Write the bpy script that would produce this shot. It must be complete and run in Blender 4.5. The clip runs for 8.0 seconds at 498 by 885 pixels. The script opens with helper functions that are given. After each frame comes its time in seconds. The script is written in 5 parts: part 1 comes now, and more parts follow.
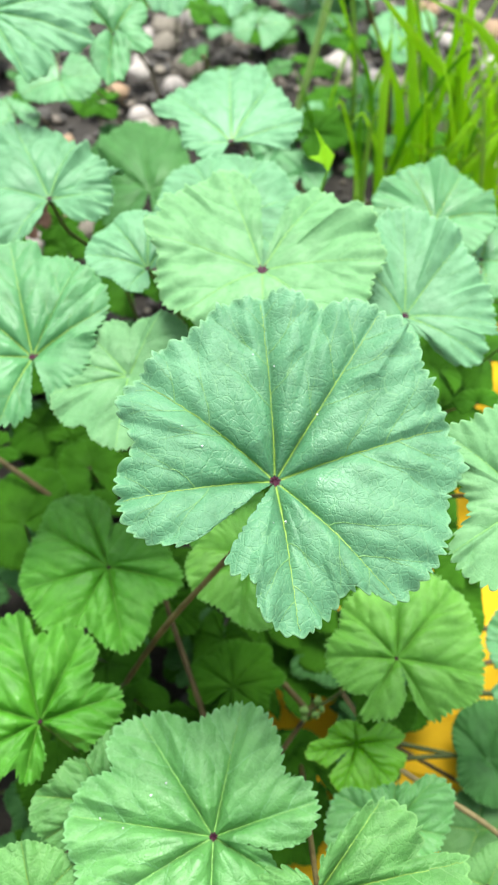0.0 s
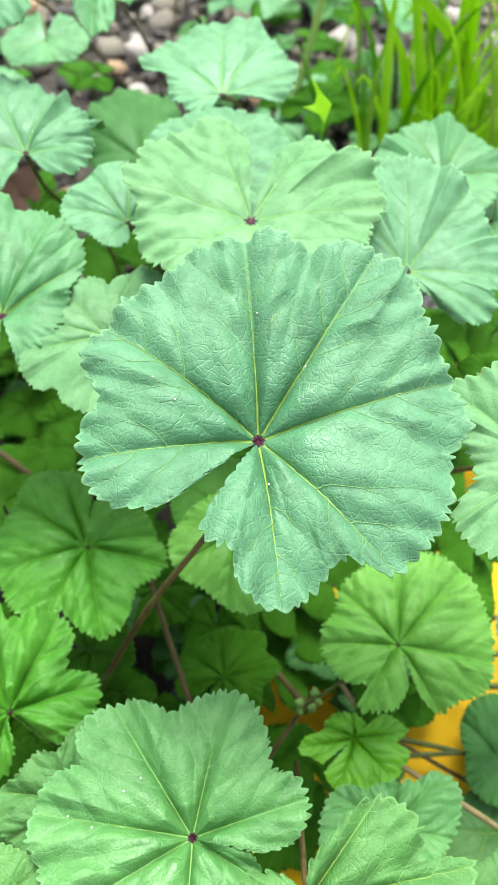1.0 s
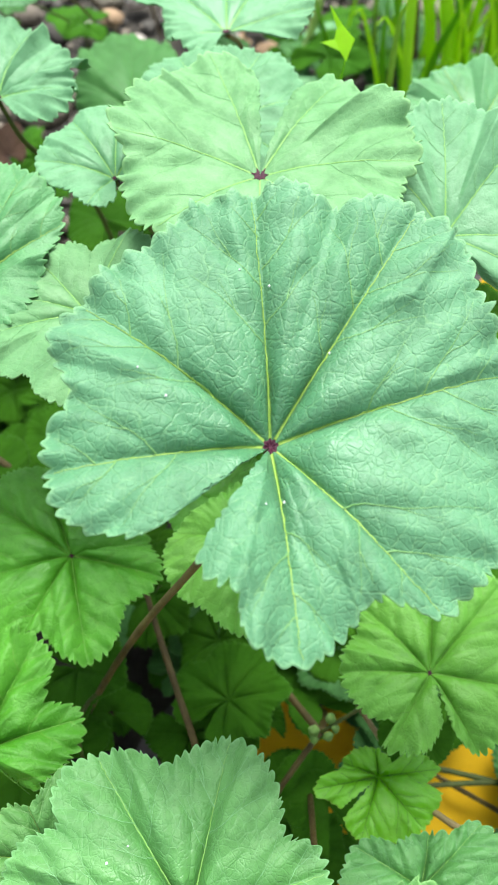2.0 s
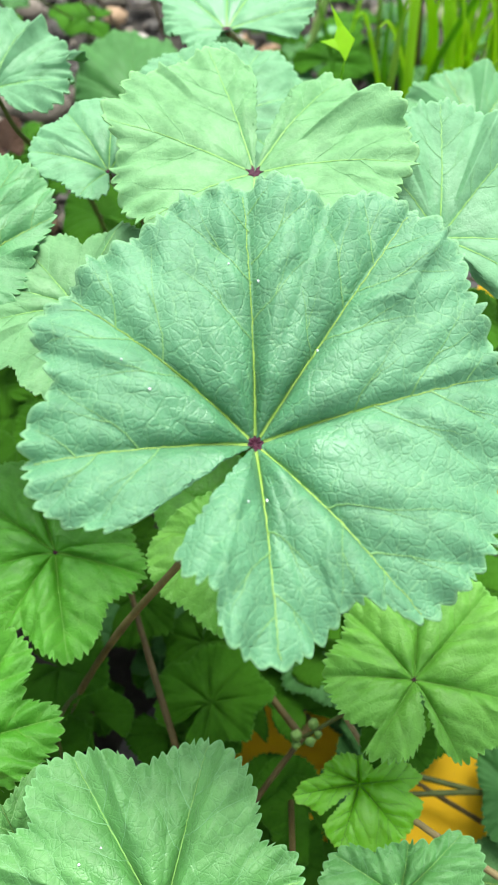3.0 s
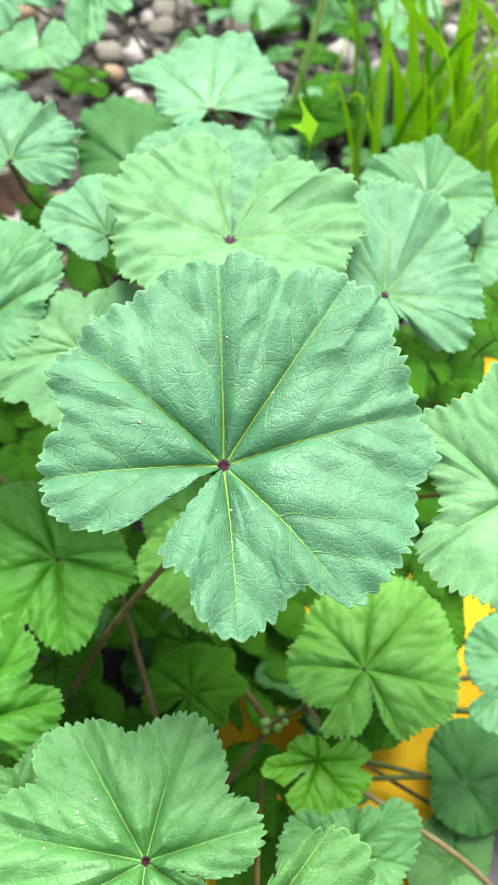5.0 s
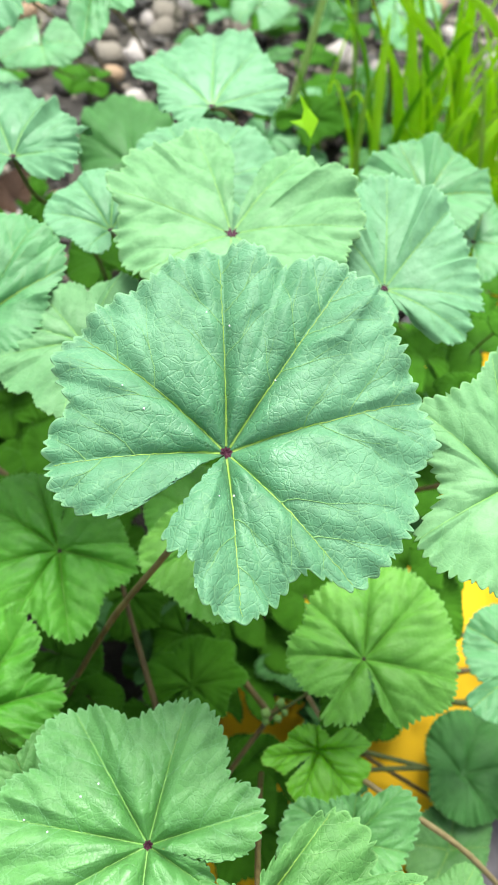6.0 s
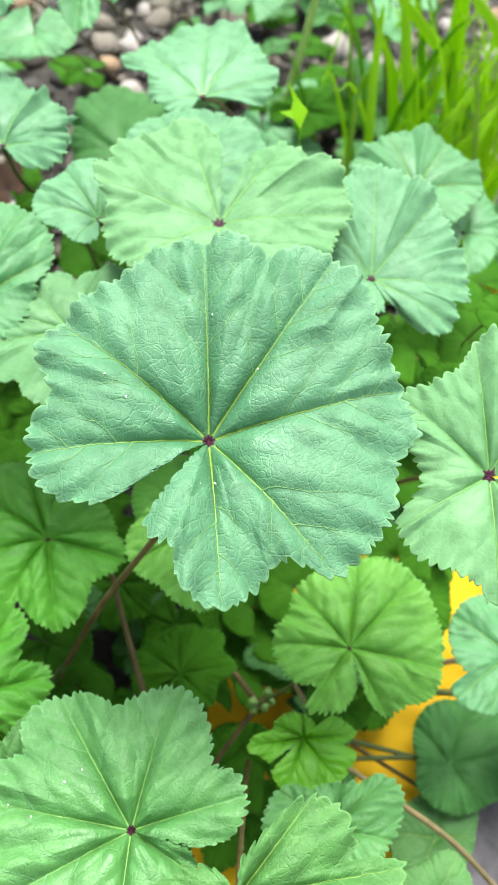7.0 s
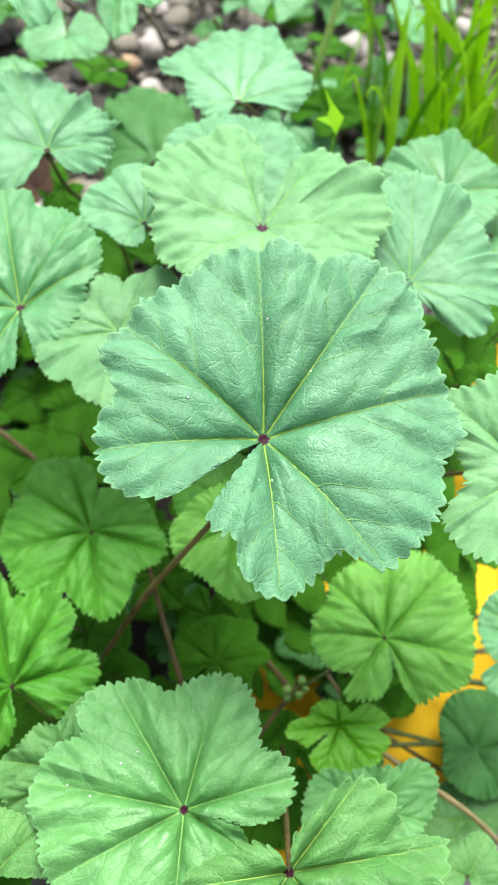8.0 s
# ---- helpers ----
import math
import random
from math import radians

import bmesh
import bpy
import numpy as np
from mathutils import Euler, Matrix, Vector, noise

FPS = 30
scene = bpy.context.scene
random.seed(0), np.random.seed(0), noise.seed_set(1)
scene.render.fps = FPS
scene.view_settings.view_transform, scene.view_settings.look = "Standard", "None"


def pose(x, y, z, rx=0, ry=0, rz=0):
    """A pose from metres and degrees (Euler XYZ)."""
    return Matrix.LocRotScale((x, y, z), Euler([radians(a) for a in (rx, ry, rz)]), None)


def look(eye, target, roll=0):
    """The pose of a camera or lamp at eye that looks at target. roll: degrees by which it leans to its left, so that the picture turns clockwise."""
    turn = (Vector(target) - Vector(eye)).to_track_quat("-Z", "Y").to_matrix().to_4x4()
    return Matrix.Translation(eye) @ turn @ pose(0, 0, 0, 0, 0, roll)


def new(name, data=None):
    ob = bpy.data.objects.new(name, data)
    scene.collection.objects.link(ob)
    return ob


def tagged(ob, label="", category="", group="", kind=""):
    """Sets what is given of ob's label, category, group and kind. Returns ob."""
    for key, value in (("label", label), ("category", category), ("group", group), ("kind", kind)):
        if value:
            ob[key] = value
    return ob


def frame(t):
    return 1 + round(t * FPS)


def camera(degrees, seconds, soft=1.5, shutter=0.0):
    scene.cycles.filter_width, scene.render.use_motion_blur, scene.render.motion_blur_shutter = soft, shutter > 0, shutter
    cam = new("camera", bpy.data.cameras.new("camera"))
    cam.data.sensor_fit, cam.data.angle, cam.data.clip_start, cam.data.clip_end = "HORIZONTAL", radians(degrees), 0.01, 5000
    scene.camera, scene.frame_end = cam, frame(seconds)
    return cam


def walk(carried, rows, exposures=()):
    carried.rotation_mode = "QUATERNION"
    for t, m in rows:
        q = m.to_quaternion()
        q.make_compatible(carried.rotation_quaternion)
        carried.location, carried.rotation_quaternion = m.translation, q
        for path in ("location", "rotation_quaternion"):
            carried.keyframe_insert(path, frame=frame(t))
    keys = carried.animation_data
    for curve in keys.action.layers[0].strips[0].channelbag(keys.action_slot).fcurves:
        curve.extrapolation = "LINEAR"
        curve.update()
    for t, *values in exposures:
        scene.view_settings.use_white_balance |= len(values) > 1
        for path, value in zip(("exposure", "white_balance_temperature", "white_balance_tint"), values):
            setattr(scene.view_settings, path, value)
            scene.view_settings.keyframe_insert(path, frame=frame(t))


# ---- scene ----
# A patch of common mallow beside a painted line, seen from a hand's length above.
cam = camera(33.2, 8.0, 1.3)
ROWS = [
    (0.0, 0.0000, 0.0000, 0.3200, 35.00, 0.00, 0.00),
    (0.5, 0.0066, 0.0005, 0.3099, 35.55, 0.65, 0.48),
    (1.0, 0.0063, 0.0030, 0.2989, 35.26, 0.70, 0.43),
    (1.5, 0.0048, 0.0171, 0.2833, 34.59, 0.86, 0.58),
    (1.7, 0.0049, 0.0241, 0.2801, 33.23, 1.02, 0.44),
    (2.8, 0.0058, 0.0277, 0.2666, 33.63, 0.03, 1.80),
    (3.0, 0.0068, 0.0265, 0.2729, 33.64, -0.13, 1.77),
    (3.5, 0.0070, 0.0231, 0.2783, 33.48, -0.18, 1.94),
    (4.0, 0.0090, 0.0195, 0.2854, 33.98, -0.38, 1.99),
    (4.5, 0.0091, 0.0134, 0.2904, 34.74, -0.74, 1.83),
    (5.0, 0.0118, 0.0071, 0.3007, 35.47, -0.80, 1.80),
    (6.5, 0.0106, 0.0029, 0.3007, 35.69, -1.08, 1.78),
    (7.0, 0.0147, 0.0019, 0.3008, 35.27, -1.07, 1.95),
    (7.5, 0.0083, -0.0008, 0.3077, 34.95, -1.34, 1.95),
    (8.0, 0.0033, -0.0023, 0.3080, 34.77, -1.27, 2.13),
]
walk(cam, [(t, pose(x, y, z, rx, ry, rz)) for t, x, y, z, rx, ry, rz in ROWS])
cam.data.dof.use_dof = True
cam.data.dof.focus_distance = 0.154
cam.data.dof.aperture_fstop = 37.0
scene.view_settings.exposure = 2.40

# ---------------------------------------------------------------- light: bright overcast sky
world = bpy.data.worlds.new("sky")
world.use_nodes = True
scene.world = world
sky = world.node_tree.nodes.new("ShaderNodeTexSky")
sky.sky_type, sky.sun_disc = "NISHITA", False
sky.sun_elevation, sky.sun_rotation = radians(69), radians(14)
back = world.node_tree.nodes["Background"]
back.inputs["Strength"].default_value = 0.065
cloud = world.node_tree.nodes.new("ShaderNodeHueSaturation")  # cloud cover takes the blue out of the sky
cloud.inputs["Saturation"].default_value = 0.29
world.node_tree.links.new(sky.outputs["Color"], cloud.inputs["Color"])
world.node_tree.links.new(cloud.outputs["Color"], back.inputs["Color"])
sun_data = bpy.data.lights.new("sun", "SUN")
sun_data.energy, sun_data.angle, sun_data.color = 1.55, radians(35), (1.0, 0.98, 0.95)
sun = new("sun", sun_data)
sun.matrix_world = look((0.158, 0.733, 1.8), (0, 0.1, 0.1))


# ---------------------------------------------------------------- materials
def shader(name, rough=0.6):
    m = bpy.data.materials.new(name)
    m.use_nodes = True
    t = m.node_tree
    b = t.nodes["Principled BSDF"]
    b.inputs["Roughness"].default_value = rough
    return m, t, b


def node(t, kind, **values):
    n = t.nodes.new(kind)
    for key, value in values.items():
        n.inputs[key].default_value = value
    return n


def mixed(t, factor, one, two, blend="MIX"):
    """A colour mix; factor is a socket or a number, the colours are sockets or tuples."""
    n = t.nodes.new("ShaderNodeMix")
    n.data_type, n.blend_type = "RGBA", blend
    for socket, value in ((n.inputs[0], factor), (n.inputs[6], one), (n.inputs[7], two)):
        if isinstance(value, bpy.types.NodeSocket):
            t.links.new(value, socket)
        elif isinstance(value, tuple):
            socket.default_value = (*value, 1.0)
        else:
            socket.default_value = value
    return n.outputs[2]


def ranged(t, value, a, b, c=0.0, d=1.0):
    n = node(t, "ShaderNodeMapRange", **{"From Min": a, "From Max": b, "To Min": c, "To Max": d})
    t.links.new(value, n.inputs["Value"])
    return n.outputs[0]


def coords(t, shift=True):
    """Object coordinates, moved for each object so that no two carry the same marks."""
    tc = t.nodes.new("ShaderNodeTexCoord")
    if not shift:
        return tc.outputs["Object"]
    info = t.nodes.new("ShaderNodeObjectInfo")
    add = t.nodes.new("ShaderNodeVectorMath")
    add.operation = "ADD"
    t.links.new(tc.outputs["Object"], add.inputs[0])
    t.links.new(info.outputs["Random"], add.inputs[1])
    return add.outputs[0]


def tex(t, vector, scale, detail=4.0, rough=0.55):
    n = node(t, "ShaderNodeTexNoise", Scale=scale, Detail=detail, Roughness=rough)
    t.links.new(vector, n.inputs["Vector"])
    return n.outputs["Fac"]


def cells(t, vector, scale, feature="DISTANCE_TO_EDGE"):
    n = node(t, "ShaderNodeTexVoronoi", Scale=scale)
    n.feature = feature
    t.links.new(vector, n.inputs["Vector"])
    return n.outputs["Distance"]


def bumped(t, b, *layers):
    """Bump layers of (height socket, strength, distance in metres), chained."""
    last = None
    for height, strength, distance in layers:
        n = node(t, "ShaderNodeBump", Strength=strength, Distance=distance)
        t.links.new(height, n.inputs["Height"])
        if last:
            t.links.new(last, n.inputs["Normal"])
        last = n.outputs["Normal"]
    t.links.new(last, b.inputs["Normal"])
    return last


def leaf_material(name, deep, pale, net, glow, rough=0.42, through_light=0.22, relief=1.0, gloss=0.45):
    """A mallow blade: two greens in soft clouds, a net of fine sunken veins between puckers, a pale margin, a waxy sheen, some light let through."""
    m, t, b = shader(name, rough)
    v = coords(t)
    warp = node(t, "ShaderNodeTexNoise", Scale=210.0, Detail=3.0)
    t.links.new(v, warp.inputs["Vector"])
    bent = t.nodes.new("ShaderNodeVectorMath")
    bent.operation = "MULTIPLY_ADD"
    t.links.new(warp.outputs["Color"], bent.inputs[0])
    bent.inputs[1].default_value = (0.0015, 0.0015, 0.0015)
    t.links.new(v, bent.inputs[2])
    clouds, grain = tex(t, v, 42.0, 4.0), tex(t, v, 1100.0, 5.0, 0.7)
    wide, mid, fine = cells(t, bent.outputs[0], 260.0), cells(t, bent.outputs[0], 620.0), cells(t, bent.outputs[0], 1300.0)
    colour = mixed(t, ranged(t, clouds, 0.32, 0.7), deep, pale)
    mottle = tex(t, v, 150.0, 5.0, 0.68)
    colour = mixed(t, ranged(t, mottle, 0.45, 0.68, 0.0, 0.75), colour, tuple(0.64 * c for c in deep))
    colour = mixed(t, ranged(t, grain, 0.35, 0.75, 0.0, 0.35), colour, pale)
    faint = min(1, relief + 0.15)
    colour = mixed(t, ranged(t, wide, 0.0, 0.020, 0.42 * faint, 0.0), colour, net)
    colour = mixed(t, ranged(t, mid, 0.0, 0.030, 0.32 * faint, 0.0), colour, net)
    colour = mixed(t, ranged(t, fine, 0.0, 0.07, 0.12 * faint, 0.0), colour, net)
    margin = t.nodes.new("ShaderNodeAttribute")  # how far out on the blade: 1 at its rim
    margin.attribute_name = "outward"
    colour = mixed(t, ranged(t, margin.outputs["Fac"], 0.975, 0.998, 0.0, 0.4), colour, tuple(min(0.6, 1.25 * c + 0.03) for c in net))
    info = t.nodes.new("ShaderNodeObjectInfo")
    tone = node(t, "ShaderNodeHueSaturation")
    t.links.new(ranged(t, info.outputs["Random"], 0, 1, 0.93, 1.08), tone.inputs["Value"])
    t.links.new(colour, tone.inputs["Color"])
    t.links.new(tone.outputs[0], b.inputs["Base Color"])
    matt = t.nodes.new("ShaderNodeMath")  # waxier round the stalk, dull and downy towards the rim
    matt.operation = "ADD"
    t.links.new(ranged(t, mottle, 0.3, 0.7, rough - 0.08, rough + 0.08), matt.inputs[0])
    t.links.new(ranged(t, margin.outputs["Fac"], 0.1, 0.6, -0.13, 0.12), matt.inputs[1])
    t.links.new(matt.outputs[0], b.inputs["Roughness"])
    b.inputs["Specular IOR Level"].default_value = gloss
    crinkle = tex(t, v, 300.0, 3.0, 0.6)
    normal = bumped(
        t, b,
        (crinkle, 0.06 + 0.02 * relief, 0.0011),
        (ranged(t, wide, 0.0, 0.06), 0.34 * relief, 0.00022),
        (ranged(t, mid, 0.0, 0.11), 0.42 * relief, 0.00016),
        (ranged(t, fine, 0.0, 0.35), 0.30 * relief, 0.00010),
        (grain, 0.45, 0.00022),
    )
    thin = node(t, "ShaderNodeBsdfTranslucent", Color=(*glow, 1.0))
    t.links.new(normal, thin.inputs["Normal"])
    mix = node(t, "ShaderNodeMixShader", Fac=through_light)
    t.links.new(b.outputs[0], mix.inputs[1])
    t.links.new(thin.outputs[0], mix.inputs[2])
    t.links.new(mix.outputs[0], t.nodes["Material Output"].inputs["Surface"])
    return m


def plain(name, one, two, scale, rough=0.55, relief=0.3, depth=0.0004):
    m, t, b = shader(name, rough)
    v = coords(t)
    b.inputs["Specular IOR Level"].default_value = 0.25
    big, fine = tex(t, v, scale, 4.0), tex(t, v, scale * 9, 5.0, 0.7)
    colour = mixed(t, ranged(t, big, 0.35, 0.65), one, two)
    colour = mixed(t, ranged(t, fine, 0.35, 0.75, 0.0, 0.35), colour, tuple(0.55 * c for c in one))
    t.links.new(colour, b.inputs["Base Color"])
    bumped(t, b, (fine, relief, depth))
    return m


MATURE = leaf_material("leaf_mature", (0.046, 0.180, 0.074), (0.088, 0.250, 0.120), (0.17, 0.36, 0.15), (0.08, 0.30, 0.03), 0.52, 0.12, 1.0, 0.60)
LIGHT = leaf_material("leaf_light", (0.080, 0.250, 0.104), (0.136, 0.332, 0.160), (0.19, 0.41, 0.18), (0.15, 0.45, 0.05), 0.54, 0.18, 0.4, 0.48)
PALE = leaf_material("leaf_pale", (0.094, 0.266, 0.094), (0.162, 0.350, 0.150), (0.21, 0.42, 0.15), (0.17, 0.45, 0.05), 0.58, 0.18, 0.4, 0.42)
BROAD = leaf_material("leaf_broad", (0.062, 0.232, 0.074), (0.108, 0.312, 0.118), (0.15, 0.37, 0.12), (0.12, 0.40, 0.03), 0.46, 0.16, 0.6, 0.52)
SOFT = leaf_material("leaf_soft", (0.050, 0.190, 0.034), (0.094, 0.260, 0.060), (0.16, 0.35, 0.10), (0.12, 0.38, 0.03), 0.50, 0.16, 1.0, 0.45)
FULL = leaf_material("leaf_full", (0.060, 0.240, 0.046), (0.114, 0.326, 0.080), (0.16, 0.39, 0.15), (0.13, 0.42, 0.03), 0.46, 0.16, 0.85, 0.66)
MEDIUM = leaf_material("leaf_medium", (0.074, 0.276, 0.020), (0.126, 0.352, 0.040), (0.15, 0.39, 0.07), (0.14, 0.44, 0.03), 0.48, 0.18, 0.7, 0.42)
FRESH = leaf_material("leaf_fresh", (0.044, 0.222, 0.009), (0.080, 0.305, 0.020), (0.12, 0.34, 0.045), (0.14, 0.44, 0.02), 0.46, 0.20, 0.8, 0.40)
YOUNG = leaf_material("leaf_young", (0.120, 0.480, 0.006), (0.180, 0.570, 0.012), (0.27, 0.58, 0.03), (0.28, 0.62, 0.01), 0.38, 0.26, 0.5, 0.7)
# these two greens are darkened to paint in the shade low among the plants
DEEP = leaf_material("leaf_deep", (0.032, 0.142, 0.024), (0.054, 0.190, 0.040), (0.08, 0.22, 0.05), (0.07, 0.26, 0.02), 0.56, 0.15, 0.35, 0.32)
SHADE = leaf_material("leaf_shaded", (0.026, 0.112, 0.004), (0.046, 0.160, 0.008), (0.050, 0.17, 0.012), (0.05, 0.24, 0.004), 0.65, 0.16, 0.35, 0.08)
WITHERED = leaf_material("leaf_withered", (0.058, 0.032, 0.019), (0.105, 0.060, 0.036), (0.19, 0.11, 0.07), (0.12, 0.05, 0.02), 0.7, 0.1, 0.6, 0.2)
VEIN = plain("vein_yellow", (0.19, 0.34, 0.055), (0.25, 0.40, 0.085), 300, 0.45)
VEIN_PALE = plain("vein_pale", (0.18, 0.40, 0.085), (0.23, 0.45, 0.13), 300, 0.45)
VEIN_GREEN = plain("vein_green", (0.085, 0.26, 0.025), (0.12, 0.31, 0.04), 300, 0.45)
VEINLET = plain("veinlet_green", (0.125, 0.29, 0.085), (0.165, 0.34, 0.12), 300, 0.45)
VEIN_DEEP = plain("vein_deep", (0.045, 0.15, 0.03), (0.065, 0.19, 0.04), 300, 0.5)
VEINLET_PALE = plain("veinlet_pale", (0.13, 0.34, 0.12), (0.17, 0.39, 0.16), 300, 0.45)
HUB = plain("hub_purple", (0.030, 0.004, 0.014), (0.065, 0.012, 0.028), 900, 0.6)
STALK = plain("stalk_brown", (0.066, 0.050, 0.017), (0.120, 0.094, 0.034), 260, 0.5)
STALK_TAN = plain("stalk_tan", (0.18, 0.145, 0.06), (0.27, 0.22, 0.10), 260, 0.5)
BUD = plain("bud_green", (0.13, 0.27, 0.055), (0.21, 0.36, 0.10), 500, 0.6)
STALK_GREEN = plain("stalk_green", (0.045, 0.065, 0.013), (0.08, 0.11, 0.025), 260, 0.5)


def grass_material(name, one, two, glow):
    """A grass blade: fine lengthwise streaks, much light let through."""
    m = plain(name, one, two, 60, 0.42, 0.2, 0.0002)
    t = m.node_tree
    thin = node(t, "ShaderNodeBsdfTranslucent", Color=(*glow, 1.0))
    mix = node(t, "ShaderNodeMixShader", Fac=0.45)
    t.links.new(t.nodes["Principled BSDF"].outputs[0], mix.inputs[1])
    t.links.new(thin.outputs[0], mix.inputs[2])
    t.links.new(mix.outputs[0], t.nodes["Material Output"].inputs["Surface"])
    return m


GRASS = grass_material("grass_green", (0.240, 0.520, 0.008), (0.310, 0.600, 0.014), (0.44, 0.74, 0.01))
GRASS_DEEP = grass_material("grass_deep", (0.095, 0.300, 0.010), (0.150, 0.380, 0.016), (0.16, 0.42, 0.01))
GRASS_DRY = grass_material("grass_pale", (0.20, 0.38, 0.05), (0.28, 0.46, 0.09), (0.26, 0.46, 0.04))
STEM_PALE = plain("stem_pale_green", (0.32, 0.52, 0.12), (0.40, 0.60, 0.18), 90, 0.55)


def soil_material():
    m, t, b = shader("soil", 0.9)
    v = coords(t, False)
    big, mid, fine = tex(t, v, 9.0), tex(t, v, 70.0, 5.0), tex(t, v, 420.0, 5.0, 0.7)
    colour = mixed(t, ranged(t, big, 0.4, 0.6), (0.020, 0.017, 0.012), (0.036, 0.032, 0.023))
    colour = mixed(t, ranged(t, mid, 0.45, 0.7, 0.0, 0.6), colour, (0.070, 0.062, 0.046))
    colour = mixed(t, ranged(t, fine, 0.5, 0.75, 0.0, 0.6), colour, (0.009, 0.007, 0.006))
    t.links.new(colour, b.inputs["Base Color"])
    bumped(t, b, (mid, 0.8, 0.006), (fine, 0.6, 0.002))
    return m


def paving_material():
    m, t, b = shader("grey_paving", 0.8)
    v = coords(t, False)
    big, grit = tex(t, v, 14.0), cells(t, v, 320.0, "F1")
    fine = tex(t, v, 600.0, 4.0, 0.7)
    colour = mixed(t, ranged(t, big, 0.35, 0.65), (0.085, 0.080, 0.086), (0.135, 0.125, 0.130))
    colour = mixed(t, ranged(t, grit, 0.2, 0.6, 0.5, 0.0), colour, (0.05, 0.048, 0.05))
    t.links.new(colour, b.inputs["Base Color"])
    bumped(t, b, (grit, 0.5, 0.001), (fine, 0.4, 0.0004))
    return m


def paint_material():
    m, t, b = shader("yellow_paint", 0.7)
    b.inputs["Specular IOR Level"].default_value = 0.2
    v = coords(t, False)
    big, fine = tex(t, v, 30.0, 4.0), tex(t, v, 480.0, 5.0, 0.7)
    colour = mixed(t, ranged(t, big, 0.3, 0.7), (0.66, 0.39, 0.003), (0.73, 0.45, 0.005))
    colour = mixed(t, ranged(t, fine, 0.62, 0.8, 0.0, 0.5), colour, (0.40, 0.22, 0.04))
    t.links.new(colour, b.inputs["Base Color"])
    bumped(t, b, (fine, 0.35, 0.0005))
    return m


def stone_material(name, one, two):
    m, t, b = shader(name, 0.8)
    v = coords(t)
    big, fine = tex(t, v, 90.0, 4.0), tex(t, v, 700.0, 5.0, 0.7)
    colour = mixed(t, ranged(t, big, 0.35, 0.65), one, two)
    colour = mixed(t, ranged(t, fine, 0.55, 0.8, 0.0, 0.5), colour, tuple(0.4 * c for c in one))
    t.links.new(colour, b.inputs["Base Color"])
    bumped(t, b, (big, 0.4, 0.001), (fine, 0.5, 0.0004))
    return m


SOIL, PAVING, PAINT = soil_material(), paving_material(), paint_material()
STONES = [
    stone_material("stone_grey", (0.15, 0.132, 0.098), (0.27, 0.24, 0.185)),
    stone_material("stone_white", (0.34, 0.31, 0.27), (0.46, 0.42, 0.38)),
    stone_material("stone_tan", (0.26, 0.17, 0.09), (0.36, 0.25, 0.15)),
    stone_material("stone_pink", (0.135, 0.115, 0.088), (0.21, 0.18, 0.14)),
    stone_material("stone_dark", (0.045, 0.041, 0.034), (0.085, 0.080, 0.068)),
]


# ---------------------------------------------------------------- building helpers
def mesh(name, verts, faces, materials, slots=None, smooth=True):
    me = bpy.data.meshes.new(name)
    me.from_pydata([tuple(p) for p in verts], [], faces)
    for m in materials:
        me.materials.append(m)
    if slots is not None:
        me.polygons.foreach_set("material_index", slots)
    me.polygons.foreach_set("use_smooth", [smooth] * len(me.polygons))
    me.update()
    return me


def part(name, me, parent, label=""):
    ob = new(name, me)
    ob.parent = parent
    if parent.type == "EMPTY":
        ob.matrix_parent_inverse = Matrix.Translation(-parent.location)
    return tagged(ob, label)


def curve_points(points, count):
    """Points along a smooth line through the given ones (Catmull-Rom)."""
    p = [np.array(q, float) for q in points]
    p = [2 * p[0] - p[1], *p, 2 * p[-1] - p[-2]]
    out = []
    spans = len(p) - 3
    for i in range(count):
        s = min(i / (count - 1) * spans, spans - 1e-9)
        k, u = int(s), s - int(s)
        a, b, c, d = p[k : k + 4]
        out.append(0.5 * (2 * b + (c - a) * u + (2 * a - 5 * b + 4 * c - d) * u * u + (3 * b - a - 3 * c + d) * u**3))
    return np.array(out)


def tube(points, radii, sides=8, count=None, wobble=0.0):
    """Vertices and faces of a round stalk along a smooth line, capped, its radius going from radii[0] to radii[1]."""
    count = count or 6 * len(points)
    line = curve_points(points, count)
    ahead = np.gradient(line, axis=0)
    ahead /= np.linalg.norm(ahead, axis=1)[:, None]
    side = np.cross(ahead, (0.31, 0.17, 0.93))
    side /= np.linalg.norm(side, axis=1)[:, None]
    up = np.cross(side, ahead)
    verts, faces = [], []
    for i in range(count):
        r = radii[0] + (radii[1] - radii[0]) * i / (count - 1)
        r *= 1 + wobble * noise.noise(Vector(line[i] * 160))
        for k in range(sides):
            a = 2 * math.pi * k / sides
            verts.append(line[i] + r * (math.cos(a) * side[i] + math.sin(a) * up[i]))
    for i in range(count - 1):
        for k in range(sides):
            j = (k + 1) % sides
            faces.append((i * sides + k, i * sides + j, (i + 1) * sides + j, (i + 1) * sides + k))
    faces.append(tuple(range(sides))[::-1])
    faces.append(tuple((count - 1) * sides + k for k in range(sides)))
    return verts, faces


